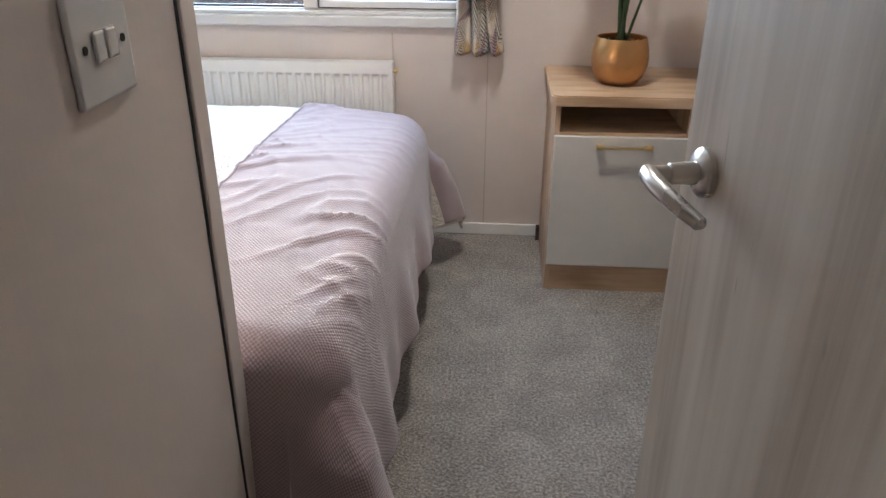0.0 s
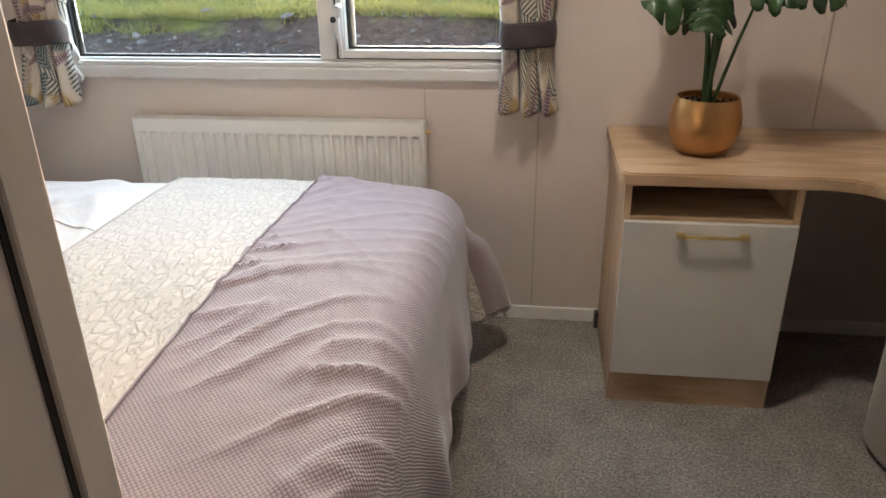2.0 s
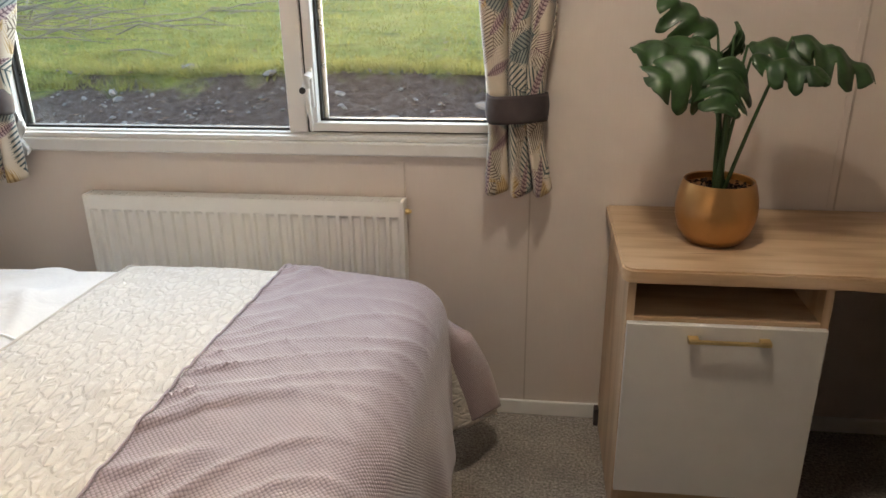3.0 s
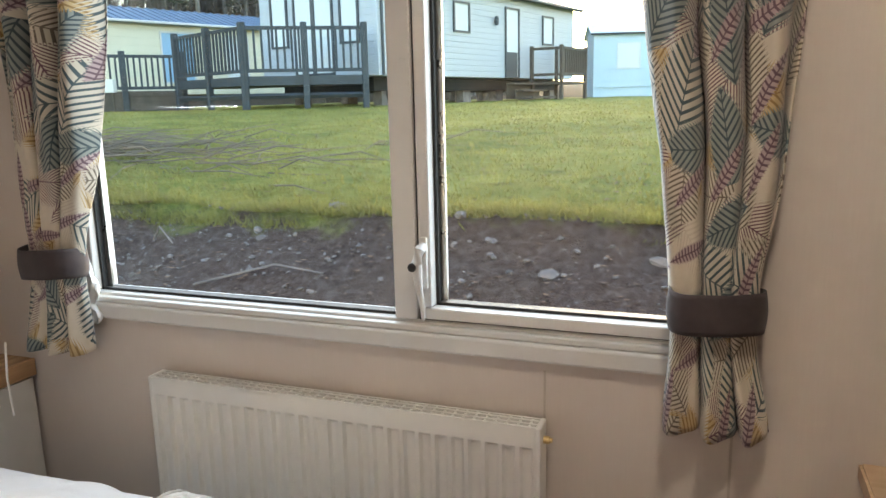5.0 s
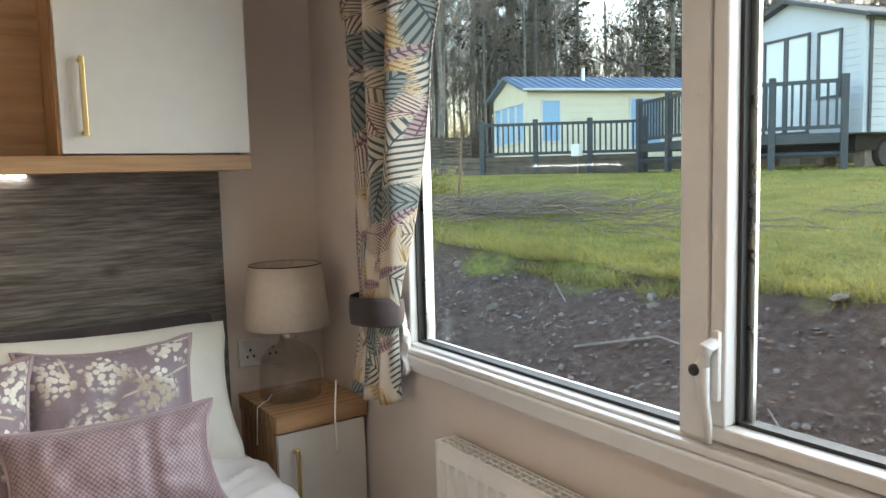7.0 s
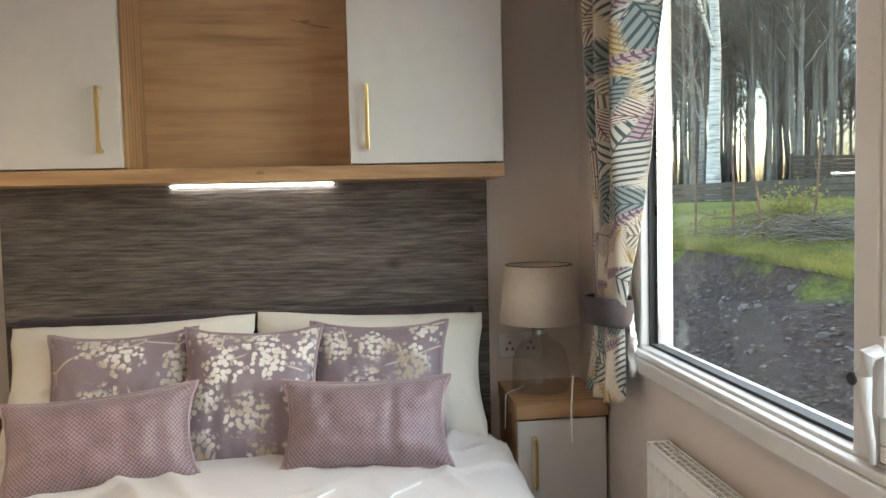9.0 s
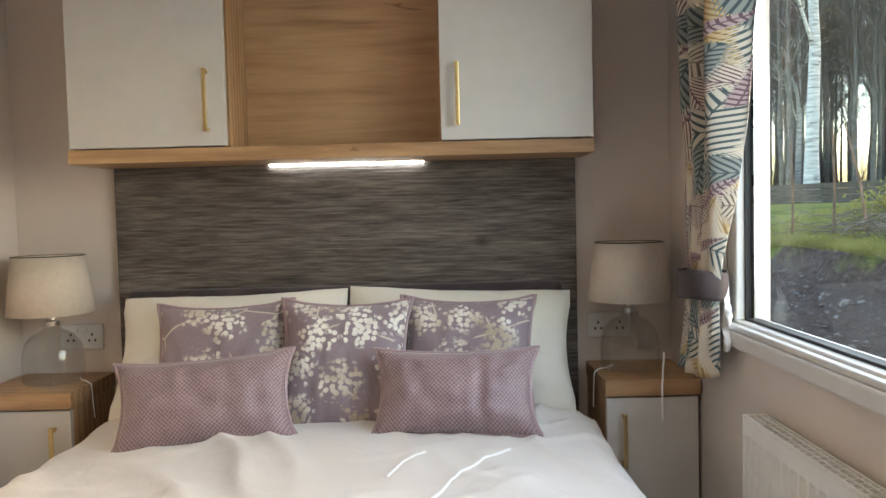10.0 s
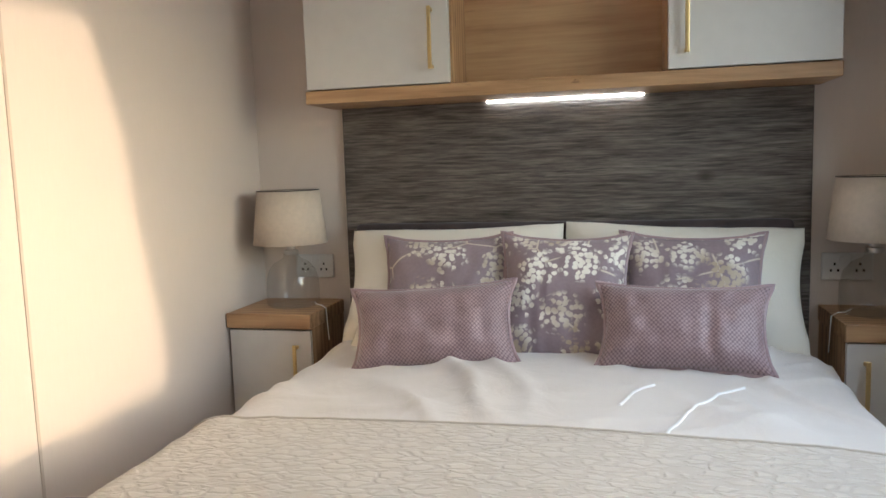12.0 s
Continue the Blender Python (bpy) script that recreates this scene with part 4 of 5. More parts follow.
part("bark_chips", bm, M_SOIL, plant, "dark bark chips")
nl = Net("monstera_leaf")
lv = nl.noise(nl.co.outputs["Object"], 30, 3)
M_LEAF = nl.done(nl.ramp(lv, (0.3, (0.012, 0.032, 0.010)), (0.7, (0.035, 0.085, 0.022))), 0.42)
M_STEM = plain("plant_stem", (0.04, 0.09, 0.03), 0.45, vary=0.2)


def monstera(tip_from, tip_to, width, droop, up, seed):
    """A split leaf whose midrib runs between two places; up leans its face."""
    a, b = Vector(tip_from), Vector(tip_to)
    axis = (b - a)
    ln = axis.length
    axis.normalize()
    side = axis.cross(Vector(up)).normalized()
    nrm = side.cross(axis)
    bm = bmesh.new()
    lobes = 4
    nu, nv = 60, 6
    for s in (1, -1):
        rows = []
        for i in range(nu + 1):
            u = i / nu
            full = width * (math.sin(math.pi * min(1, u * 0.93 + 0.07)) ** 0.6) * (1 - 0.25 * u)
            k = (u * lobes + (0.2 if s > 0 else 0)) % 1.0
            cut = 1.0 if k < 0.80 else 0.45 + 0.3 * abs((k - 0.90) / 0.10)
            cut *= 0.93 + 0.10 * math.sin(3.14 * min(1, k / 0.80))
            row = []
            for j in range(nv + 1):
                v = j / nv
                w = full * cut * v
                sweep = 0.35 * w
                p = a + axis * (ln * u + sweep) + side * (s * w) - nrm * (droop * ln * u * u + 0.9 * w * w / max(width, 1e-3) + 0.006 * math.sin(18 * u + seed)) + nrm * (0.05 * w)
                row.append(bm.verts.new(p))
            rows.append(row)
        for i in range(nu):
            for j in range(nv):
                bm.faces.new((rows[i][j], rows[i + 1][j], rows[i + 1][j + 1], rows[i][j + 1]))
    bmesh.ops.remove_doubles(bm, verts=bm.verts, dist=0.0004)
    return bm


px, py = POT[0], POT[1]
LEAVES = (
    ((px - 0.06, py + 0.01, 1.20), (px - 0.23, py - 0.06, 1.20), 0.085, 0.15, (0.2, -0.5, 1)),
    ((px - 0.04, py - 0.04, 1.18), (px - 0.20, py - 0.14, 1.14), 0.095, 0.15, (0.2, -0.8, 0.8)),
    ((px - 0.03, py + 0.06, 1.21), (px - 0.16, py + 0.06, 1.31), 0.075, 0.1, (0.6, -0.6, 0.4)),
    ((px - 0.02, py - 0.06, 1.17), (px - 0.05, py - 0.16, 1.07), 0.075, 0.1, (0, -1, 0.5)),
    ((px + 0.03, py + 0.02, 1.19), (px + 0.21, py - 0.02, 1.21), 0.085, 0.22, (-0.1, -0.5, 1)),
    ((px + 0.12, py + 0.0, 1.21), (px + 0.32, py - 0.03, 1.17), 0.080, 0.30, (-0.1, -0.4, 1)),
    ((px + 0.02, py - 0.06, 1.17), (px + 0.17, py - 0.13, 1.16), 0.055, 0.2, (0, -0.6, 1)),
    ((px + 0.0, py + 0.03, 1.21), (px + 0.04, py + 0.08, 1.17), 0.06, 0.1, (0, -1, 0.4)),
)
for i, (la, lb, wd, dr, up) in enumerate(LEAVES):
    part("leaf", monstera(la, lb, wd, dr, up, i * 1.7), M_LEAF, plant, "", True, 0.0012)
    base = Vector((px + 0.012 * math.cos(i * 2.4), py + 0.012 * math.sin(i * 2.4), DT + 0.13))
    top = Vector(la)
    mid = base.lerp(top, 0.55) + Vector((0.0, 0, 0.03))
    part("stem", tube(bmesh.new(), [base.lerp(mid, k / 6).lerp(mid.lerp(top, k / 6), k / 6) for k in range(7)], [0.0055 - 0.0004 * k for k in range(7)], 8), M_STEM, plant, "", True)

# ---- stool and picture ----
stool = thing("pouffe", (1.07, 2.36, 0), "round beige fabric pouffe under the desk", "stool")
at = Matrix.Translation((1.07, 2.36, 0))
part("body", lathe(bmesh.new(), ((0.001, 0.012), (0.185, 0.012), (0.198, 0.03), (0.20, 0.36), (0.196, 0.40), (0.18, 0.425), (0.10, 0.44), (0.001, 0.443)), at, 56), M_STOOL, stool, "", True)
part("piping", lathe_ring(at, 0.199, 0.385, 0.005), M_STOOL, stool, "", True)
part("base_ring", lathe(bmesh.new(), ((0.17, 0.0), (0.175, 0.012)), at, 40), M_DARK, stool)
pic = thing("picture_frame", (1.12, 2.97, DT), "small black framed picture leaning on the wall", "picture frame")
lean = Matrix.Translation((1.17, 2.955, DT)) @ Matrix.Rotation(radians(-9), 4, "X") @ Matrix.Rotation(radians(-12), 4, "Z")
for name, a, mat in (("frame", None, M_RUBBER), ("mount", (-0.085, 0.085, 0.004, 0.008, 0.018, 0.232), M_VOILE), ("inner_line", (-0.07, 0.07, 0.002, 0.004, 0.035, 0.215), M_BRASS)):
    bm = bmesh.new()
    if a:
        box(bm, *a)
    else:
        for q in ((-0.10, 0.10, 0, 0.018), (-0.10, 0.10, 0.232, 0.25), (-0.10, -0.082, 0.018, 0.232), (0.082, 0.10, 0.018, 0.232)):
            box(bm, q[0], q[1], -0.004, 0.012, q[2], q[3], 0.002)
    bmesh.ops.transform(bm, matrix=lean, verts=bm.verts)
    part(name, bm, mat, pic)

# ---- door and doorway ----
door = thing("door_1", (0.34, 0.29, 0), "pale oak bedroom door standing open into the room", "door")
door["kind"] = "structure"
DL = Matrix.Translation((0.338, 0.275, 0)) @ Matrix.Rotation(radians(9.7), 4, "Z")   # leaf runs along its own +y


def leaf_part(name, bm, mat, parent, label="", smooth=False):
    bmesh.ops.transform(bm, matrix=DL, verts=bm.verts)
    return part(name, bm, mat, parent, label, smooth)


slab = leaf_part("leaf", boxm(0.0, 0.036, 0.0, 0.675, 0.008, 1.985, bevel=0.002), M_DOOR, door)
HY, HZ = 0.617, 1.041
for s, x in ((-1, 0.0), (1, 0.036)):
    hd = bmesh.new()
    lathe(hd, ((0.027, 0), (0.027, 0.006), (0.023, 0.010), (0.0125, 0.012), (0.0115, 0.04), (0.0095, 0.042), (0.0095, 0.062), (0.001, 0.063)), pose(x, HY, HZ, 0, 90 * s, 0), 32)
    lv = leaf_part("lever_handle", hd, M_CHROME, slab, "brushed nickel lever handle", True)
    bar = bmesh.new()
    xs = x + s * 0.060
    tube(bar, ((xs, HY + 0.012, HZ + 0.002), (xs + s * 0.002, HY + 0.002, HZ), (xs + s * 0.002, HY - 0.03, HZ - 0.003), (xs - s * 0.006, HY - 0.065, HZ - 0.010), (xs - s * 0.018, HY - 0.092, HZ - 0.018), (xs - s * 0.019, HY - 0.095, HZ - 0.019)), (0.006, 0.0105, 0.010, 0.009, 0.0075, 0.004), 16)
    leaf_part("lever", bar, M_CHROME, lv, "", True)
leaf_part("latch_plate", boxm(0.008, 0.028, 0.6745, 0.6765, 0.98, 1.11), M_CHROME, slab)
jamb = bmesh.new()
box(jamb, -0.399, -0.38, 0.192, 0.268, 0, 2.0)
box(jamb, 0.345, 0.368, 0.192, 0.268, 0, 2.0)
box(jamb, -0.399, 0.368, 0.192, 0.268, 2.0, 2.02)
structure("door_frame", jamb, M_WHITE, "white painted door lining", "door frame")

# light switch on the partition
sw = thing("light_switch", PART_M @ Vector((-0.005, -0.267, 1.163)), "white rounded double light switch plate", "switch")
part("plate", at_partition(boxm(-0.005, 0.003, -0.328, -0.206, 1.105, 1.221, bevel=0.004, seg=3)), M_UPVC, sw)
for y in (-0.254, -0.280):
    part("rocker", at_partition(boxm(0.003, 0.007, y - 0.011, y + 0.011, 1.147, 1.179, bevel=0.003)), M_UPVC, sw)
for y in (-0.307, -0.226):
    part("screw", at_partition(lathe(bmesh.new(), ((0.0045, 0), (0.0045, 0.0015)), pose(0.003, y, 1.163, 0, 90, 0), 12)), M_DARK, sw)

# ---- outside: ground ----


def ground_z(x, y):
    """Height of the made ground: a bank below the window, then a lawn that rises gently."""
    edge = 5.15 + 0.16 * nz(x * 0.5, 3.1) + 0.08 * nz(x * 2.1, 7.7)
    if y < edge:
        k = max(0.0, min(1.0, (y - 3.35) / (edge - 3.35)))
        z = -0.30 + 1.02 * k ** 0.75
        z += 0.05 * nz(x * 1.7, y * 2.3) * k + 0.03 * nz(x * 6, y * 6)
    else:
        s = (y - edge) + 0.30 * max(0.0, -x - 2)
        z = 0.775 + 0.57 * (1 - math.exp(-s / 6.5)) + 0.05 * nz(x * 0.35, y * 0.35) + 0.018 * nz(x * 2.4, y * 2.4)
        if y > 40:
            z += 0.02 * (y - 40)
    return z


bm = bmesh.new()
xs = [-400, -250, -150, -100, -70, -55, -45, -38] + [-34 + i for i in range(20)] + [-14 + 0.25 * i for i in range(72)] + [4 + 0.6 * i for i in range(11)] + [12, 16, 24, 40, 80, 150, 400]
ys = [-60, -20, 0, 2, 3.17] + [3.3 + 0.11 * i for i in range(30)] + [6.6 + 0.3 * i for i in range(30)] + [15.6 + 1.2 * i for i in range(24)] + [46, 55, 70, 100, 160, 400]
grid = [[bm.verts.new((x, y, ground_z(x, y))) for y in ys] for x in xs]
for i in range(len(xs) - 1):
    for j in range(len(ys) - 1):
        bm.faces.new((grid[i][j], grid[i + 1][j], grid[i + 1][j + 1], grid[i][j + 1]))
n = Net("lawn_and_soil")
o = n.co.outputs["Object"]
sep = n.node("ShaderNodeSeparateXYZ")
n.put(sep.inputs[0], o)
wob = n.noise(o, 2.3, 4)
soil_m = n.step(n.m("ADD", sep.outputs[1], n.m("MULTIPLY", n.m("SUBTRACT", wob, 0.5), 0.9)), 5.30, 5.12)
soil = n.ramp(n.noise(o, 24, 5, 0.7), (0.3, (0.045, 0.030, 0.024)), (0.5, (0.115, 0.083, 0.068)), (0.66, (0.20, 0.155, 0.13)), (0.78, (0.34, 0.29, 0.26)))
soil = n.mix(n.m("MULTIPLY", n.noise(o, 1.3, 3), 0.5), soil, (0.13, 0.075, 0.055))
patch = n.noise(o, 0.55, 4, 0.6)
tuft = n.noise(n.mapped((7, 22, 7)), 2.4, 5, 0.7)
# grass tones; the pale yellow end also paints in sunlit patches of the lawn
grass = n.ramp(n.m("ADD", n.m("MULTIPLY", patch, 0.45), n.m("MULTIPLY", tuft, 0.6)), (0.34, (0.065, 0.085, 0.022)), (0.46, (0.15, 0.18, 0.042)), (0.57, (0.27, 0.265, 0.060)), (0.70, (0.40, 0.34, 0.14)))
brown = n.step(n.noise(n.mapped((1.5, 4.5, 1)), 1.6, 5, 0.65), 0.56, 0.66)
grass = n.mix(n.m("MULTIPLY", brown, 0.55), grass, (0.075, 0.055, 0.03))
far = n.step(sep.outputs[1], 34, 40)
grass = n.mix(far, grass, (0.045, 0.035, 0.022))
n.bump(n.m("ADD", tuft, n.noise(o, 60, 4)), 0.8, 0.03)
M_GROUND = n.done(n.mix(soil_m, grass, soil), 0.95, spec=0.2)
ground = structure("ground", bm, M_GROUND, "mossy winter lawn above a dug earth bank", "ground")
ground.data.shade_smooth()


def stuff(name, verts, faces, mat, label, category):
    me = bpy.data.meshes.new(name)
    me.from_pydata(verts, [], faces)
    me.materials.append(mat)
    return tagged(new(name, me), label, category, kind="stuff")


# grass tufts, thick along the edge of the bank
M_BLADE = plain("grass_blade", (0.29, 0.265, 0.075), 0.7, vary=0.5, scale=2.2)
bt = M_BLADE.node_tree
thru, both = bt.nodes.new("ShaderNodeBsdfTranslucent"), bt.nodes.new("ShaderNodeMixShader")
thru.inputs[0].default_value, both.inputs[0].default_value = (0.34, 0.30, 0.09, 1), 0.35
bt.links.new(bt.nodes["Principled BSDF"].outputs[0], both.inputs[1])
bt.links.new(thru.outputs[0], both.inputs[2])
bt.links.new(both.outputs[0], bt.nodes["Material Output"].inputs[0])
rng = random.Random(11)
vs, fs = [], []
for i in range(90000):
    if i < 9000:
        x, y = rng.uniform(-9, 1.2), 5.12 + abs(rng.gauss(0, 0.16)) + 0.16 * 0
        hgt = rng.uniform(0.03, 0.085)
    else:
        y = 5.2 + 13.0 * rng.random() ** 1.6
        x = rng.uniform(-2.0 - (y - 2) * 1.5, 1.5)
        hgt = rng.uniform(0.015, 0.045)
    z, a, w = ground_z(x, y) - 0.004, rng.uniform(0, 3.14), rng.uniform(0.003, 0.007) * (1 + 0.12 * (y - 5))
    lx, ly = rng.gauss(0, 0.5) * hgt, rng.gauss(-0.2, 0.5) * hgt
    k = len(vs)
    vs += [(x - w * math.cos(a), y - w * math.sin(a), z), (x + w * math.cos(a), y + w * math.sin(a), z), (x + lx, y + ly, z + hgt)]
    fs.append((k, k + 1, k + 2))
stuff("grass", vs, fs, M_BLADE, "short tufted yellow-green grass along the bank edge", "grass")

# stones and fallen leaves on the bank
M_STONE = plain("bank_stone", (0.24, 0.20, 0.18), 0.9, vary=0.45, scale=6, bump=0.4, bscale=40)
M_FALLEN = plain("fallen_leaf", (0.22, 0.13, 0.08), 0.85, vary=0.55, scale=5)
bm = bmesh.new()
vs, fs = [], []
ico = bmesh.new()
bmesh.ops.create_icosphere(ico, subdivisions=1, radius=1.0)
ico_v, ico_f = [v.co.copy() for v in ico.verts], [[v.index for v in f.verts] for f in ico.faces]
ico.free()
bm.free()
for i in range(2600):
    y = rng.uniform(3.45, 5.35)
    x = rng.uniform(-6.5, 1.0)
    s = 0.006 + 0.018 * rng.random() ** 3 + (0.035 if i % 90 == 0 else 0)
    rot = Euler((rng.uniform(0, 6), rng.uniform(0, 6), rng.uniform(0, 6))).to_matrix()
    k, z = len(vs), ground_z(x, y)
    dims = Vector((s * rng.uniform(0.8, 1.6), s, s * rng.uniform(0.4, 0.8)))
    for v in ico_v:
        p = rot @ Vector((v.x * dims.x, v.y * dims.y, v.z * dims.z))
        vs.append((x + p.x, y + p.y, z + p.z * 0.6 + s * 0.15))
    fs += [tuple(k + q for q in f) for f in ico_f]
stuff("stones", vs, fs, M_STONE, "loose stones and clods on the earth bank", "stones")
vs, fs = [], []
for i in range(5200):
    y = rng.uniform(3.4, 5.4) if i < 3400 else 5.2 + 8 * rng.random() ** 1.5
    x = rng.uniform(-7.5, 1.0)
    s, a, z = rng.uniform(0.010, 0.028), rng.uniform(0, 6.28), ground_z(x, y) + 0.006
    k = len(vs)
    for dx, dy, dz in ((-1, 0, 0.2), (0, -0.45, 0), (1, 0, 0.35), (0, 0.45, 0.1)):
        vs.append((x + s * (dx * math.cos(a) - dy * math.sin(a)), y + s * (dx * math.sin(a) + dy * math.cos(a)), z + s * dz * rng.uniform(0, 1.2)))
    fs.append((k, k + 1, k + 2, k + 3))
stuff("fallen_leaves", vs, fs, M_FALLEN, "dry brown leaves scattered on bank and lawn", "leaves")

# ---- bare winter trees ----
M_BARK = plain("grey_bark", (0.20, 0.175, 0.15), 0.9, vary=0.4, scale=5, bump=0.6, bscale=25, depth=0.02)
M_TWIG = plain("twigs", (0.22, 0.17, 0.125), 0.9, vary=0.35, scale=2)
nb = Net("birch_bark")
bands = nb.noise(nb.mapped((1.2, 1.2, 9)), 2.2, 4, 0.7)
M_BIRCH = nb.done(nb.ramp(bands, (0.33, (0.09, 0.08, 0.075)), (0.42, (0.46, 0.44, 0.41)), (0.62, (0.72, 0.70, 0.67))), 0.75)
M_PINE = plain("pine_needles", (0.045, 0.058, 0.025), 0.9, vary=0.4, scale=1.5)


def bare_tree(name, label, height, radius, seed, bark, first=0.28, spread=0.5, twigs=True, group="woodland trees"):
    rng = random.Random(seed)
    th = thing(name, (0, 0, 0), label, "tree", group)
    trunk, crown = bmesh.new(), ([], [])
    pts, p = [], Vector((0, 0, -0.15))
    steps = 9
    for i in range(steps + 1):
        pts.append(p.copy())
        p += Vector((rng.gauss(0, 0.025), rng.gauss(0, 0.025), 1)) * (height / steps)
    tube(trunk, pts, [radius * (1.25 if i == 0 else 1 - 0.88 * i / steps) for i in range(steps + 1)], 9)

    def twig(a, b, w):
        d = (b - a).normalized()
        s = d.cross(Vector((rng.gauss(0, 1), rng.gauss(0, 1), 0.3))).normalized() * w
        q = d.cross(s).normalized() * w
        k = len(crown[0])
        crown[0].extend([a + s, a - 0.5 * s + 0.87 * q, a - 0.5 * s - 0.87 * q, b])
        crown[1].extend([(k, k + 1, k + 3), (k + 1, k + 2, k + 3), (k + 2, k, k + 3)])

    def branch(a, d, ln, r, depth):
        b = a + d * ln
        if depth == 0:
            twig(a, b, r)
            return
        mid = a + d * ln * 0.5 + Vector((rng.gauss(0, 1), rng.gauss(0, 1), rng.gauss(0.3, 1))) * ln * 0.05
        if depth >= 2:
            tube(trunk, (a, mid, b), (r, r * 0.75, r * 0.35), 5)
        else:
            twig(a, b, r)
        for j in range(6 if depth >= 2 else 5):
            t = rng.uniform(0.25, 1.0)
            base = a.lerp(b, t)
            nd = (d + Vector((rng.gauss(0, 0.6), rng.gauss(0, 0.6), rng.gauss(0.25, 0.4)))).normalized()
            branch(base, nd, ln * rng.uniform(0.35, 0.6), r * 0.55, depth - 1)

    for i in range(15):
        t = first + (0.98 - first) * (i + rng.random()) / 15
        k = min(int(t * steps), steps - 1)
        a = pts[k].lerp(pts[k + 1], t * steps - k)
        ang = rng.uniform(0, 6.28)
        d = Vector((math.cos(ang) * spread, math.sin(ang) * spread, 0.75)).normalized()
        branch(a, d, height * 0.26 * (1.1 - 0.6 * t), radius * 0.32 * (1.1 - t * 0.6), 3 if twigs else 2)
    part("trunk", trunk, bark, th, "", True)
    me = bpy.data.meshes.new("crown")
    me.from_pydata([tuple(v) for v in crown[0]], [], crown[1])
    me.materials.append(M_TWIG)
    c = new("crown", me)
    c.parent = th
    return th


def pine_tree(height, seed):
    rng = random.Random(seed)
    th = thing("pine_tree", (0, 0, 0), "tall dark pine with a bare lower trunk", "tree", "woodland trees")
    trunk = bmesh.new()
    tube(trunk, [(0.1 * math.sin(i), 0, -0.2 + height * i / 8) for i in range(9)], [0.20 * (1 - 0.85 * i / 8) for i in range(9)], 8)
    vs, fs = [], []
    for i in range(46):
        t = 0.36 + 0.64 * (i + rng.random()) / 46
        ang, ln = rng.uniform(0, 6.28), height * 0.16 * (1.15 - t) * rng.uniform(0.7, 1.3) + 0.3
        a = Vector((0, 0, height * t))
        d = Vector((math.cos(ang), math.sin(ang), rng.uniform(-0.2, 0.35))).normalized()
        tube(trunk, (a, a + d * ln), (0.035, 0.01), 4)
        for j in range(26):
            c = a + d * ln * rng.uniform(0.3, 1.05) + Vector((rng.gauss(0, 0.16), rng.gauss(0, 0.16), rng.gauss(0, 0.10)))
            e = Vector((rng.gauss(0, 1), rng.gauss(0, 1), rng.gauss(0.2, 0.7))).normalized() * rng.uniform(0.18, 0.38)
            f = e.cross(Vector((rng.gauss(0, 1), rng.gauss(0, 1), rng.gauss(0, 1)))).normalized() * 0.05
            k = len(vs)
            vs += [c - f, c + f, c + e]
            fs.append((k, k + 1, k + 2))
    part("trunk", trunk, M_BARK, th, "", True)
    me = bpy.data.meshes.new("crown")
    me.from_pydata([tuple(v) for v in vs], [], fs)
    me.materials.append(M_PINE)
    c = new("crown", me)
    c.parent = th
    return th


def stand(x, y, turn, size):
    return Matrix.Translation((x, y, ground_z(x, y) - 0.05)) @ Matrix.Rotation(turn, 4, "Z") @ Matrix.Scale(size, 4)


def plant_tree(src, m):
    t = copy_thing(src, m)
    t.matrix_basis = m
    return t


kinds = [bare_tree("bare_tree", "tall bare winter tree with fine twigs", 15, 0.11, 20 + i, M_BARK, 0.25, 0.5) for i in range(4)] + [pine_tree(17, 31), pine_tree(15, 32)]
spots = []
rng = random.Random(5)
for i in range(250):
    brg = radians(rng.uniform(15, 50) if i % 5 < 2 else rng.uniform(48, 78))
    # deep woodland from west to north-west; nearer on the west side
    near = 30 if brg > radians(54) else (40 if brg > radians(30) else 46)
    d = near + rng.uniform(0, 34)
    x, y = -d * math.sin(brg), 1.95 + d * math.cos(brg)
    k = rng.randrange(6)
    if brg > radians(54) and k > 3:
        k -= 3
    if brg < radians(33) and k < 4 and rng.random() < 0.5:
        k = 4
    spots.append((x, y, k))
first = set()
for x, y, k in spots:
    m = stand(x, y, rng.uniform(0, 6.28), rng.uniform(0.8, 1.2) * (0.8 if x > -22 else 1))
    if k in first:
        plant_tree(kinds[k], m)
    else:
        first.add(k)
        kinds[k].matrix_basis = m
birch = bare_tree("birch_tree", "white-barked birch on the grass by the lane", 13, 0.20, 77, M_BIRCH, 0.32, 0.45, True, "birches")
birch.matrix_basis = stand(-19.6, 12.14, 0.5, 1.0)
for x, y, s in ((-31.0, 17.2, 0.8),):
    plant_tree(birch, stand(x, y, x, s))

# undergrowth at the foot of the wood: one mass of brown stems
vs, fs = [], []
for i in range(26000):
    brg, d = radians(rng.uniform(20, 80)), rng.uniform(33, 52)
    if brg < radians(52):
        d += 8
    x, y = -d * math.sin(brg), 1.95 + d * math.cos(brg)
    z, hgt = ground_z(x, y), rng.uniform(0.6, 2.4) * (1.6 if brg > radians(52) else 1.0)
    lx, ly, w = rng.gauss(0, 0.5), rng.gauss(0, 0.5), rng.uniform(0.02, 0.06)
    k = len(vs)
    vs += [(x - w, y, z), (x + w, y - w, z), (x + lx, y + ly, z + hgt)]
    fs.append((k, k + 1, k + 2))
stuff("undergrowth", vs, fs, M_TWIG, "brown bare undergrowth at the foot of the wood", "undergrowth")

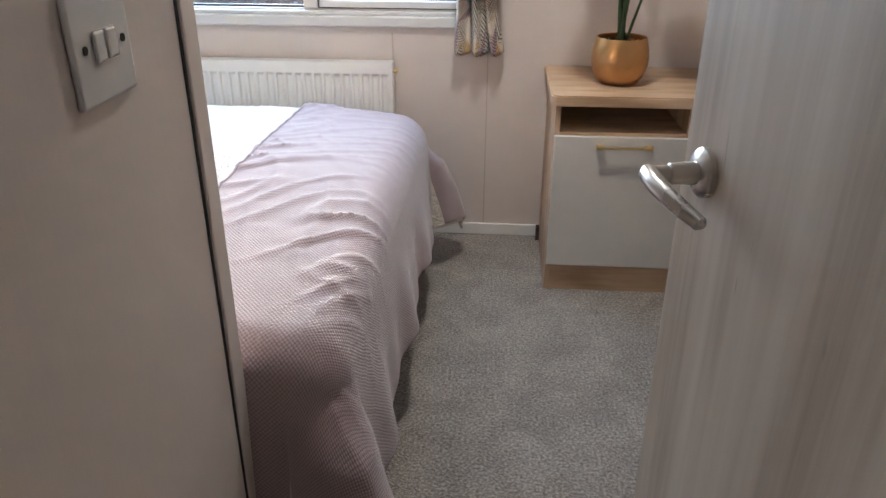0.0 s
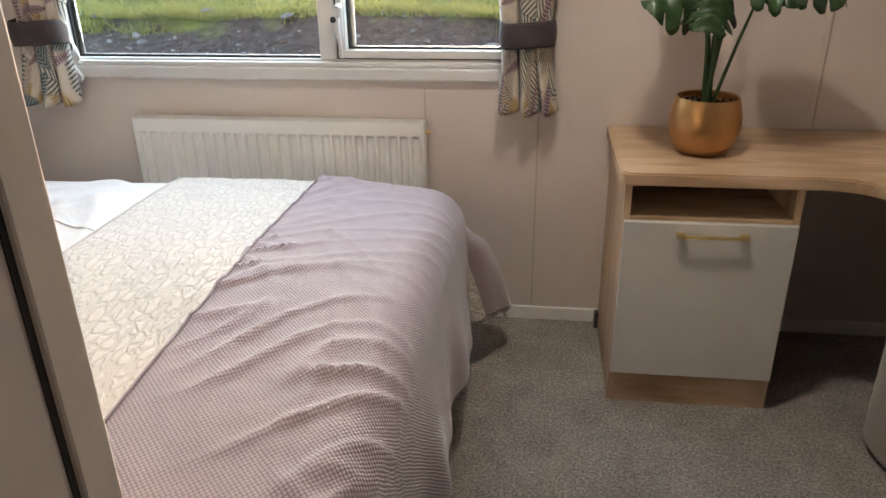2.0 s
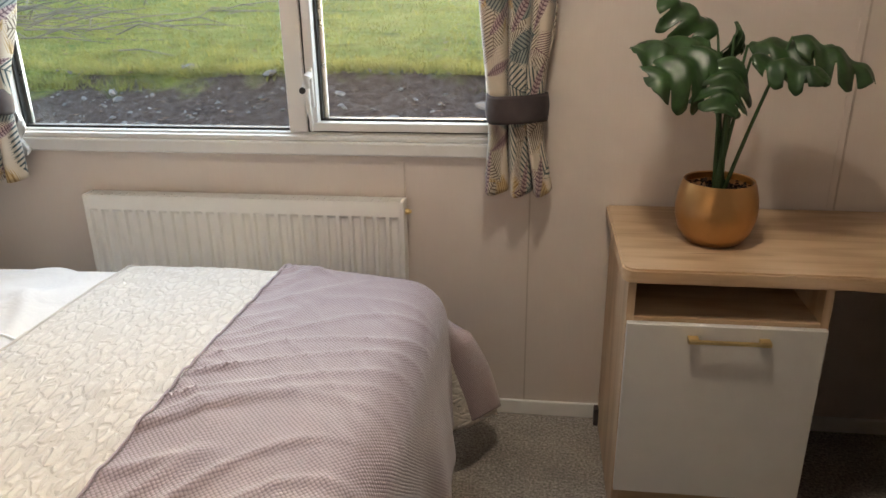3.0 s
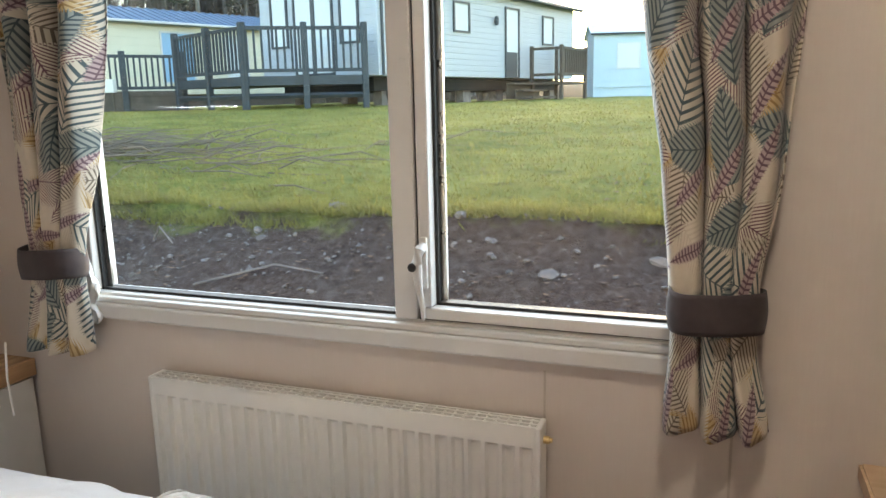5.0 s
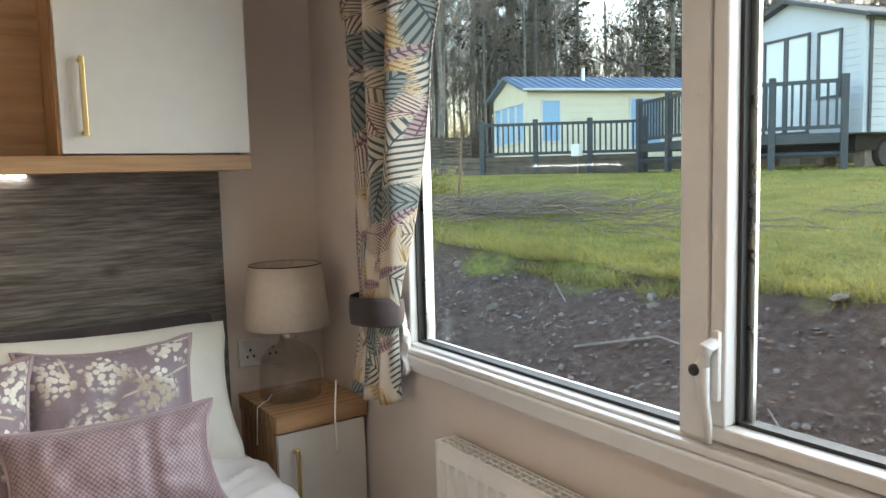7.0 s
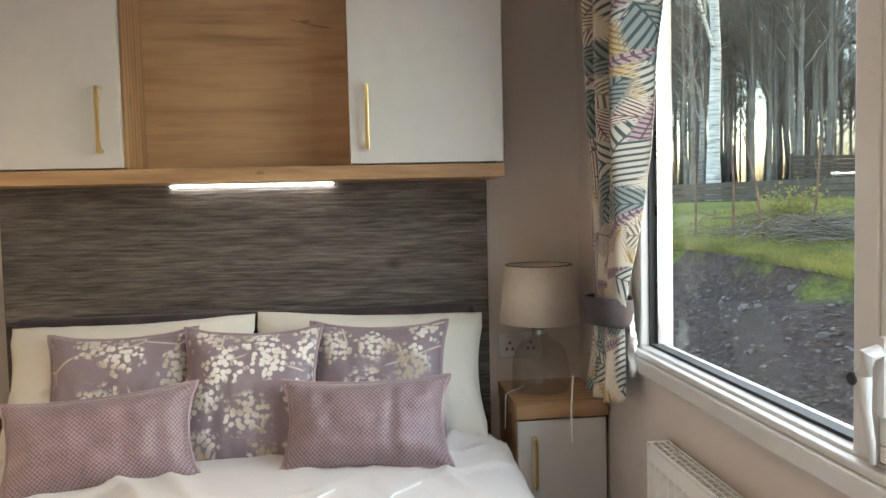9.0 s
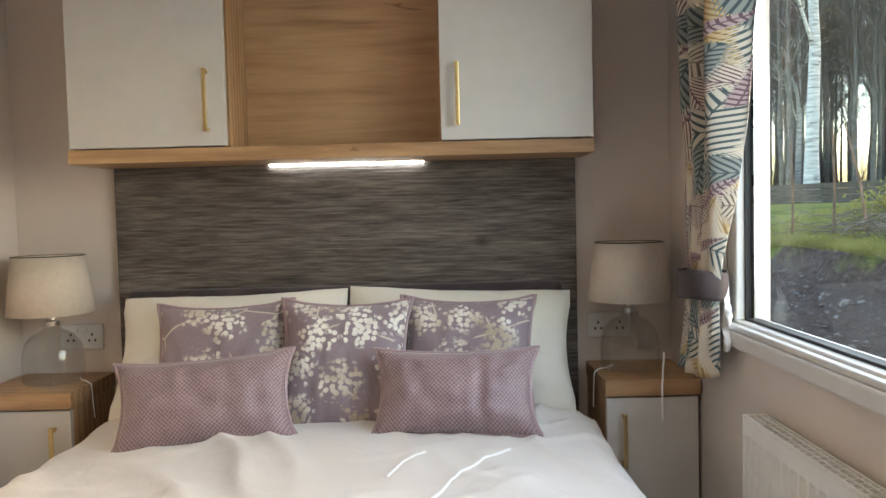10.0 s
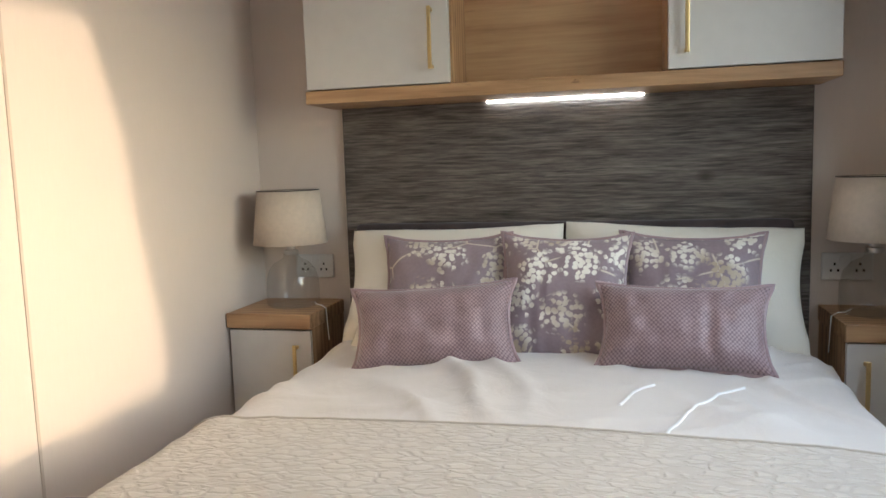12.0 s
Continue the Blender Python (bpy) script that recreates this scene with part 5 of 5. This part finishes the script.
# the deep wood beyond: one mass of bare stems and boughs
vs, fs = [], []
for i in range(24000):
    brg, d = radians(rng.uniform(14, 84)), rng.uniform(58, 95)
    x, y = -d * math.sin(brg), 1.95 + d * math.cos(brg)
    z = ground_z(x, y) + (0.0 if i % 3 == 0 else rng.uniform(0, 9))
    hgt, w = rng.uniform(2.5, 7.5), rng.uniform(0.04, 0.11)
    lx, ly = rng.gauss(0, 0.28) * hgt, rng.gauss(0, 0.28) * hgt
    k = len(vs)
    vs += [(x - w, y, z), (x + w, y - w, z), (x + lx, y + ly, z + hgt)]
    fs.append((k, k + 1, k + 2))
stuff("far_wood", vs, fs, M_TWIG, "brown tangle of bare stems deep in the wood", "wood")

# cut saplings and a long brushwood heap on the lawn edge
for k, (x, y, h, lx, ly) in enumerate(((-7.3, 5.55, 0.95, -0.35, 0.0), (-7.1, 5.75, 0.95, -0.08, 0.02), (-6.6, 5.9, 1.1, -0.22, 0.1), (-6.2, 6.0, 1.05, -0.4, 0.0), (-6.1, 6.4, 0.9, 0.05, 0.05))):
    z = ground_z(x, y)
    st = thing("sapling_stem", (x, y, z), "thin bare sapling stem standing in the bank edge", "sapling", "saplings")
    part("stem", tube(bmesh.new(), ((x, y, z - 0.05), (x + lx * 0.4 + 0.02, y + ly * 0.4, z + h * 0.45), (x + lx, y + ly, z + h)), (0.015, 0.012, 0.006), 7), M_FALLEN, st, "", True)
    for j in range(3):
        q = 0.45 + 0.18 * j
        a = Vector((x + lx * q, y + ly * q, z + h * q))
        part("twig", tube(bmesh.new(), (a, a + Vector((0.10 * (-1) ** j, 0.03, 0.14))), (0.005, 0.002), 5), M_FALLEN, st)
bm = bmesh.new()
for i in range(480):
    if i < 430:
        x, y = rng.gauss(-5.9, 1.0), rng.gauss(6.5, 0.35)
    else:
        x, y = rng.uniform(-8, -2.5), rng.uniform(5.6, 8.5)
    z = ground_z(x, y) + rng.uniform(0.0, 0.16) * (0.9 if i < 430 else 0.15)
    a, ln = rng.gauss(0.2, 0.7), rng.uniform(0.25, 0.95)
    d = Vector((math.cos(a), math.sin(a), rng.gauss(0, 0.10)))
    p0 = Vector((x, y, z))
    p1, p2 = p0 + d * ln * 0.5 + Vector((0, 0, rng.uniform(0, 0.08))), p0 + d * ln
    p2.z = max(p2.z, ground_z(p2.x, p2.y) + 0.01)
    tube(bm, (p0, p1, p2), (0.0065, 0.005, 0.002), 4)
tagged(part("brushwood", bm, M_TWIG), "heap of cut brushwood lying on the lawn edge", "brushwood", kind="stuff")
for pts in (((-1.35, 4.15, 0), (-1.42, 4.25, 0.05), (-1.38, 4.42, 0.02), (-1.5, 4.52, 0.0)), ((-2.6, 4.6, 0.02), (-2.2, 4.75, 0.05), (-1.9, 4.72, 0.03)), ((-3.1, 4.9, 0.05), (-3.05, 4.9, 0.12), (-2.95, 4.88, 0.05)), ((-0.2, 3.9, 0.02), (-0.05, 4.1, 0.06), (0.05, 4.35, 0.02))):
    pp = [(x, y, ground_z(x, y) + dz + 0.01) for x, y, dz in pts]
    st = thing("root_stick", pp[0], "pale dry stick lying on the earth bank", "stick", "sticks")
    part("stick", tube(bmesh.new(), pp, [0.008 - 0.0015 * i for i in range(len(pp))], 6), M_STONE, st, "", True)

# lane between the trees
M_ROAD = plain("asphalt", (0.06, 0.06, 0.065), 0.85, vary=0.2, scale=3)
lane = sheet(lambda u, v: Vector((-34 + 22 * u - 2.0 * v, 8.5 + 8.4 * u + 1.9 * v, 0)), 60, 6)
for v in lane.verts:
    v.co.z = ground_z(v.co.x, v.co.y) + 0.03
structure("road", lane, M_ROAD, "narrow grey lane through the grass", "road")

# ---- neighbouring holiday homes ----
M_GREYCLAD = plain("pale_grey_cladding", (0.50, 0.53, 0.57), 0.5, vary=0.04, scale=2)
M_CREAMCLAD = plain("cream_cladding", (0.74, 0.68, 0.52), 0.5, vary=0.05, scale=2)
M_BLUECLAD = plain("pale_blue_cladding", (0.52, 0.64, 0.72), 0.5, vary=0.05, scale=2)
M_SLATE = plain("dark_roof", (0.07, 0.07, 0.075), 0.6, vary=0.2, scale=4)
M_BLUEROOF = plain("blue_grey_roof_tile", (0.13, 0.19, 0.28), 0.5, vary=0.15, scale=6)
M_ANTH = plain("anthracite_frame", (0.055, 0.062, 0.072), 0.45, vary=0.1)
M_DECK = plain("charcoal_decking", (0.045, 0.052, 0.060), 0.6, vary=0.25, scale=6)
M_BROWNW = plain("brown_fence_wood", (0.10, 0.078, 0.06), 0.8, vary=0.3, scale=5)
M_DRAPE = plain("net_curtain", (0.72, 0.74, 0.74), 0.6, vary=0.05)
M_BLUEBLIND = plain("blue_blind", (0.30, 0.48, 0.66), 0.6, vary=0.05)


def house_frame(cx, cy, ux, uy, z):
    """Axes of a house: local x along its long side, local y to its far side."""
    u = Vector((ux, uy, 0)).normalized()
    v = Vector((-u.y, u.x, 0))
    m = Matrix.Identity(4)
    for r in range(3):
        m[r][0], m[r][1], m[r][2], m[r][3] = u[r], v[r], (0, 0, 1)[r], (cx, cy, z)[r]
    return m


class House:
    def __init__(self, name, label, m, category="caravan", group="holiday homes"):
        self.m, self.th = m, thing(name, m.translation, label, category, group)

    def add(self, name, bm, mat, parent=None, label="", smooth=False):
        bmesh.ops.transform(bm, matrix=self.m, verts=bm.verts)
        return part(name, bm, mat, parent or self.th, label, smooth)

    def opening(self, side, a0, a1, z0, z1, frame_mat, fill, name="window"):
        """A framed window or door on the long side ('s', y=0) or the end ('e', x=0)."""
        t = 0.055
        def bx(p0, p1, q0, q1, d0, d1):
            return (p0, p1, -d1, -d0, q0, q1) if side == "s" else (-d1, -d0, p0, p1, q0, q1)
        b = bmesh.new()
        for q in ((a0, a1, z0, z0 + t), (a0, a1, z1 - t, z1), (a0, a0 + t, z0 + t, z1 - t), (a1 - t, a1, z0 + t, z1 - t)):
            box(b, *bx(*q, 0.0, 0.06))
        w = self.add(name, b, frame_mat)
        self.add("pane", boxm(*bx(a0 + t, a1 - t, z0 + t, z1 - t, 0.004, 0.022)), fill, w)
        return w

    def cladding(self, length, depth, height, mat, gable, pitch=0.15):
        w = self.add("wall", boxm(0, length, 0, depth, 0, height), mat)
        k, n = 0, int(height / pitch)
        for i in range(n):
            z = i * pitch
            for b in (boxm(0.0, length, -0.014, 0.0, z + 0.012, z + pitch - 0.006, bevel=0.005, seg=1), boxm(-0.014, 0.0, 0.0, depth, z + 0.012, z + pitch - 0.006, bevel=0.005, seg=1)):
                self.add("board", b, mat, w)
        g = bmesh.new()
        tri = [(-0.0, 0, height), (-0.0, depth, height), (-0.0, depth / 2, height + gable)]
        f = g.faces.new([g.verts.new(p) for p in tri])
        r = bmesh.ops.extrude_face_region(g, geom=[f])
        bmesh.ops.translate(g, verts=[v for v in r["geom"] if isinstance(v, bmesh.types.BMVert)], vec=(0.1, 0, 0))
        self.add("gable", g, mat)
        return w

    def roof(self, length, depth, height, gable, mat, over=0.22, ribs=0):
        b = bmesh.new()
        for s in (0, 1):
            y0 = -over if s == 0 else depth + over
            z0 = height - gable * over / (depth / 2)
            quad = [(-over, y0, z0), (length + over, y0, z0), (length + over, depth / 2, height + gable), (-over, depth / 2, height + gable)]
            lo = [b.verts.new(p) for p in quad]
            hi = [b.verts.new((p[0], p[1], p[2] + 0.09)) for p in quad]
            b.faces.new(lo)
            b.faces.new(hi)
            for i in range(4):
                b.faces.new((lo[i], lo[(i + 1) % 4], hi[(i + 1) % 4], hi[i]))
        r = self.add("roof", b, mat)
        for i in range(ribs):
            x = -over + (length + 2 * over) * (i + 0.5) / ribs
            self.add("tile_rib", tube(bmesh.new(), ((x, -over, height - gable * over / (depth / 2) + 0.10), (x, depth / 2, height + gable + 0.10)), 0.035, 5), mat, r)
        self.add("gutter", tube(bmesh.new(), ((-over, -over - 0.04, height - 0.02), (length + over, -over - 0.04, height - 0.02)), 0.045, 8), M_ANTH if ribs == 0 else M_UPVC, r)


# the grey home with a deck
gz = 1.98
H1 = House("grey_holiday_home", "pale grey clad holiday home with dark window frames", house_frame(-7.55, 17.5, 0.238, 0.971, gz))
H1.cladding(10.7, 3.8, 2.3, M_GREYCLAD, 0.62)
H1.roof(10.7, 3.8, 2.3, 0.62, M_SLATE)
H1.add("corner_post", boxm(-0.04, 0.06, -0.04, 0.06, 0, 2.3), M_GREYCLAD)
H1.add("downpipe", tube(bmesh.new(), ((0.12, -0.06, 0.0), (0.12, -0.06, 2.25)), 0.035, 8), M_ANTH)
for a0, a1, z0, z1 in ((1.55, 2.05, 0.95, 1.95), (3.15, 3.95, 1.15, 1.95), (8.3, 9.1, 1.05, 1.95)):
    H1.opening("s", a0, a1, z0, z1, M_ANTH, M_DRAPE)
H1.opening("s", 5.9, 6.75, 0.0, 2.02, M_ANTH, M_DRAPE, "door")
H1.add("door_panel", boxm(6.0, 6.65, -0.03, -0.02, 0.06, 0.75), M_ANTH)
for x in (0.75, 5.3):
    H1.add("wall_lamp", lathe(bmesh.new(), ((0.05, 0), (0.07, 0.12), (0.05, 0.24), (0.01, 0.26)), Matrix.Translation((x, -0.09, 1.45)), 12), M_ANTH)
for a0, a1, z0, z1 in ((0.5, 1.1, 0.75, 2.15), (1.3, 1.95, 0.05, 2.2), (1.95, 2.6, 0.05, 2.2), (2.8, 3.4, 0.75, 2.15)):
    H1.opening("e", a0, a1, z0, z1, M_ANTH, M_DRAPE)
H1.add("chassis", boxm(0.3, 10.4, 0.4, 3.4, -0.35, -0.02), M_DARK)
for i in range(6):
    for y in (0.5, 3.2):
        x = 0.7 + i * 1.85
        H1.add("block_pier", boxm(x, x + 0.4, y, y + 0.25, -0.95, -0.35), M_STONE)
H1.add("wheel", lathe(bmesh.new(), ((0.10, -0.1), (0.28, -0.1), (0.31, -0.05), (0.31, 0.05), (0.28, 0.1), (0.1, 0.1)), H1.m.inverted() @ H1.m @ pose(1.2, 0.45, -0.42, 90), 20), M_RUBBER)
# steps with a rail at its door
steps = House("door_steps", "brown wooden steps with a railing at the home's door", H1.m, "steps", "")
for i in range(3):
    steps.add("tread", boxm(5.7, 7.2, -0.45 - 0.3 * i, -0.16 - 0.3 * i, -0.20 - 0.2 * i, -0.15 - 0.2 * i), M_BROWNW)
    steps.add("riser", boxm(5.7, 7.2, -0.19 - 0.3 * i, -0.165 - 0.3 * i, -0.62, -0.21 - 0.2 * i), M_BROWNW)
for x in (7.25, 9.0):
    for y in (-0.2, -1.2):
        steps.add("post", boxm(x - 0.05, x + 0.05, y - 0.05, y + 0.05, -0.8, 0.95), M_BROWNW)
steps.add("platform", boxm(7.2, 9.05, -1.25, -0.16, -0.2, -0.12), M_BROWNW)
for z in (0.05, 0.82):
    steps.add("rail", boxm(7.25, 9.0, -1.23, -1.17, z, z + 0.08), M_BROWNW)
    steps.add("rail", boxm(7.22, 7.28, -1.2, -0.2, z, z + 0.08), M_BROWNW)
for i in range(12):
    x = 7.38 + i * 0.138
    steps.add("baluster", boxm(x, x + 0.05, -1.22, -1.18, 0.12, 0.82), M_BROWNW)


# the deck before its glazed end
def railing(th, p0, p1, z0, z1, mat, gap=0.13, top=True, nposts=2, base=None, wide=0.05):
    p0, p1 = Vector((*p0, 0)), Vector((*p1, 0))
    d = p1 - p0
    ln = d.length
    m = Matrix.Translation(p0) @ Matrix.Rotation(math.atan2(d.y, d.x), 4, "Z")

    def add(name, b, parent=None):
        bmesh.ops.transform(b, matrix=m, verts=b.verts)
        return part(name, b, mat, parent or th)

    for i in range(nposts):
        x = ln * i / (nposts - 1)
        add("post", boxm(x - 0.07, x + 0.07, -0.07, 0.07, base, z1 + 0.10, bevel=0.015, seg=1))
    for z in (z0 + 0.08, z1 - 0.06):
        add("rail", boxm(0.07, ln - 0.07, -0.035, 0.035, z, z + 0.075))
    for i in range(int(ln / gap)):
        x = 0.12 + i * gap
        if x < ln - 0.1:
            add("baluster", boxm(x, x + wide, -0.02, 0.02, z0 + 0.155, z1 - 0.06))


dk = thing("raised_deck", (-9.8, 16.0, 1.3), "charcoal stained raised timber deck with balustrade", "deck")
PR, PM, PL = (-7.62, 16.95), (-9.85, 15.55), (-12.75, 16.9)
DZ = 1.98
bm = bmesh.new()
f = bm.faces.new([bm.verts.new((*p, DZ)) for p in (PR, PM, PL, (-11.6, 18.2), (-7.75, 17.25))])
r = bmesh.ops.extrude_face_region(bm, geom=[f])
bmesh.ops.translate(bm, verts=[v for v in r["geom"] if isinstance(v, bmesh.types.BMVert)], vec=(0, 0, -0.2))
part("platform", bm, M_DECK, dk)
railing(dk, PR, PM, DZ, 3.02, M_DECK, 0.16, base=1.2, nposts=3)
railing(dk, PM, PL, DZ, 3.02, M_DECK, 0.16, base=1.2, nposts=3)
for p, q in ((PR, PM), (PM, PL)):
    a, b = Vector((*p, 1.55)), Vector((*q, 1.55))
    part("brace", tube(bmesh.new(), (a, b), 0.06, 4), M_DECK, dk)

# cream home behind
H2 = House("cream_holiday_home", "cream clad holiday home with a blue-grey tiled roof", house_frame(-18.4, 18.1, 0.36, 0.933, 1.75))
H2.cladding(10.5, 3.6, 2.25, M_CREAMCLAD, 0.55, 0.25)
H2.roof(10.5, 3.6, 2.25, 0.55, M_BLUEROOF, 0.25, 36)
for a0, a1, z0, z1, fill in ((0.45, 1.15, 0.55, 1.95, M_BLUEBLIND), (3.6, 4.8, 0.35, 2.0, M_BLUEBLIND), (6.0, 6.9, 0.5, 1.95, M_DRAPE)):
    H2.opening("s", a0, a1, z0, z1, M_UPVC, fill)
for i in range(4):
    H2.opening("e", 0.25 + i * 0.8, 1.02 + i * 0.8, 0.55, 1.9, M_UPVC, M_BLUEBLIND)
H2.add("vent_pipe", tube(bmesh.new(), ((2.4, 1.0, 2.4), (2.4, 1.0, 3.1)), 0.06, 8), M_UPVC)
H2.add("skirt", boxm(0.1, 10.4, 0.1, 3.5, -0.55, 0.0), M_BROWNW)

fence = thing("garden_fence", (-14, 16, 1.2), "dark brown railed fence on a plank base", "fence")
FA, FB = (-15.6, 14.05), (-12.9, 17.3)
railing(fence, FA, FB, 1.72, 2.62, M_DECK, 0.14, base=1.1, nposts=4, wide=0.045)
d = Vector((FB[0] - FA[0], FB[1] - FA[1], 0))
m = Matrix.Translation((*FA, 0)) @ Matrix.Rotation(math.atan2(d.y, d.x), 4, "Z")
for i in range(4):
    b = boxm(0.0, d.length, -0.02, 0.02, 1.22 + 0.14 * i, 1.345 + 0.14 * i)
    bmesh.ops.transform(b, matrix=m, verts=b.verts)
    part("plank", b, M_BROWNW, fence)
for i in range(4):
    b = boxm(-6.0, 0.0, -0.02, 0.02, 1.15 + 0.16 * i, 1.29 + 0.16 * i)
    bmesh.ops.transform(b, matrix=m @ Matrix.Rotation(radians(-20), 4, "Z"), verts=b.verts)
    part("plank", b, M_BROWNW, fence)
box_m = thing("meter_box", (-13.4, 15.4, 1.3), "small white service box on a post", "meter box")
part("post", boxm(-13.43, -13.37, 15.37, 15.43, 1.15, 1.75), M_BROWNW, box_m)
part("housing", boxm(-13.55, -13.25, 15.28, 15.40, 1.72, 2.02, bevel=0.02), M_UPVC, box_m)

# pale blue home in the distance, and a slatted screen by the lane
H3 = House("blue_holiday_home", "pale blue clad holiday home in the distance", house_frame(-5.45, 35.2, 0.97, 0.25, 1.75))
H3.cladding(9.0, 3.6, 2.3, M_BLUECLAD, 0.5, 0.25)
H3.roof(9.0, 3.6, 2.3, 0.5, M_BLUECLAD, 0.15)
H3.opening("s", 1.0, 2.0, 0.8, 1.9, M_UPVC, M_DRAPE)
H3.opening("s", 3.2, 4.2, 0.8, 1.9, M_UPVC, M_DRAPE)
H3.add("skirt", boxm(0.0, 9.0, 0.05, 3.5, -0.5, 0.0), M_BLUECLAD)
scr = thing("slatted_screen", (-24, 18.6, 0.8), "dark slatted timber screen beside the lane", "screen")
for i in range(13):
    part("slat", boxm(-24.05, -24.0, 17.2, 20.0, 0.85 + 0.15 * i, 0.97 + 0.15 * i), M_BROWNW, scr)
for y in (17.2, 18.6, 20.0):
    part("post", boxm(-24.15, -24.05, y - 0.05, y + 0.05, 0.7, 2.85), M_BROWNW, scr)
shrub = thing("green_shrub", (-6.6, 6.6, 0.9), "low green-brown shrub at the bank edge", "shrub")
vs, fs = [], []
for i in range(1800):
    c = Vector((-7.2 + rng.gauss(0, 0.22), 6.9 + rng.gauss(0, 0.2), ground_z(-7.2, 6.9) + abs(rng.gauss(0, 0.15))))
    e = Vector((rng.gauss(0, 1), rng.gauss(0, 1), rng.gauss(0.6, 0.6))).normalized() * 0.05
    g2 = e.cross(Vector((rng.gauss(0, 1), rng.gauss(0, 1), 0.2))).normalized() * 0.016
    k = len(vs)
    vs += [c - g2, c + g2, c + e]
    fs.append((k, k + 1, k + 2))
me = bpy.data.meshes.new("foliage")
me.from_pydata([tuple(Vector(v) - Vector((-6.6, 6.6, 0.9))) for v in vs], [], fs)
me.materials.append(M_BLADE)
fo = new("foliage", me)
fo.parent = shrub
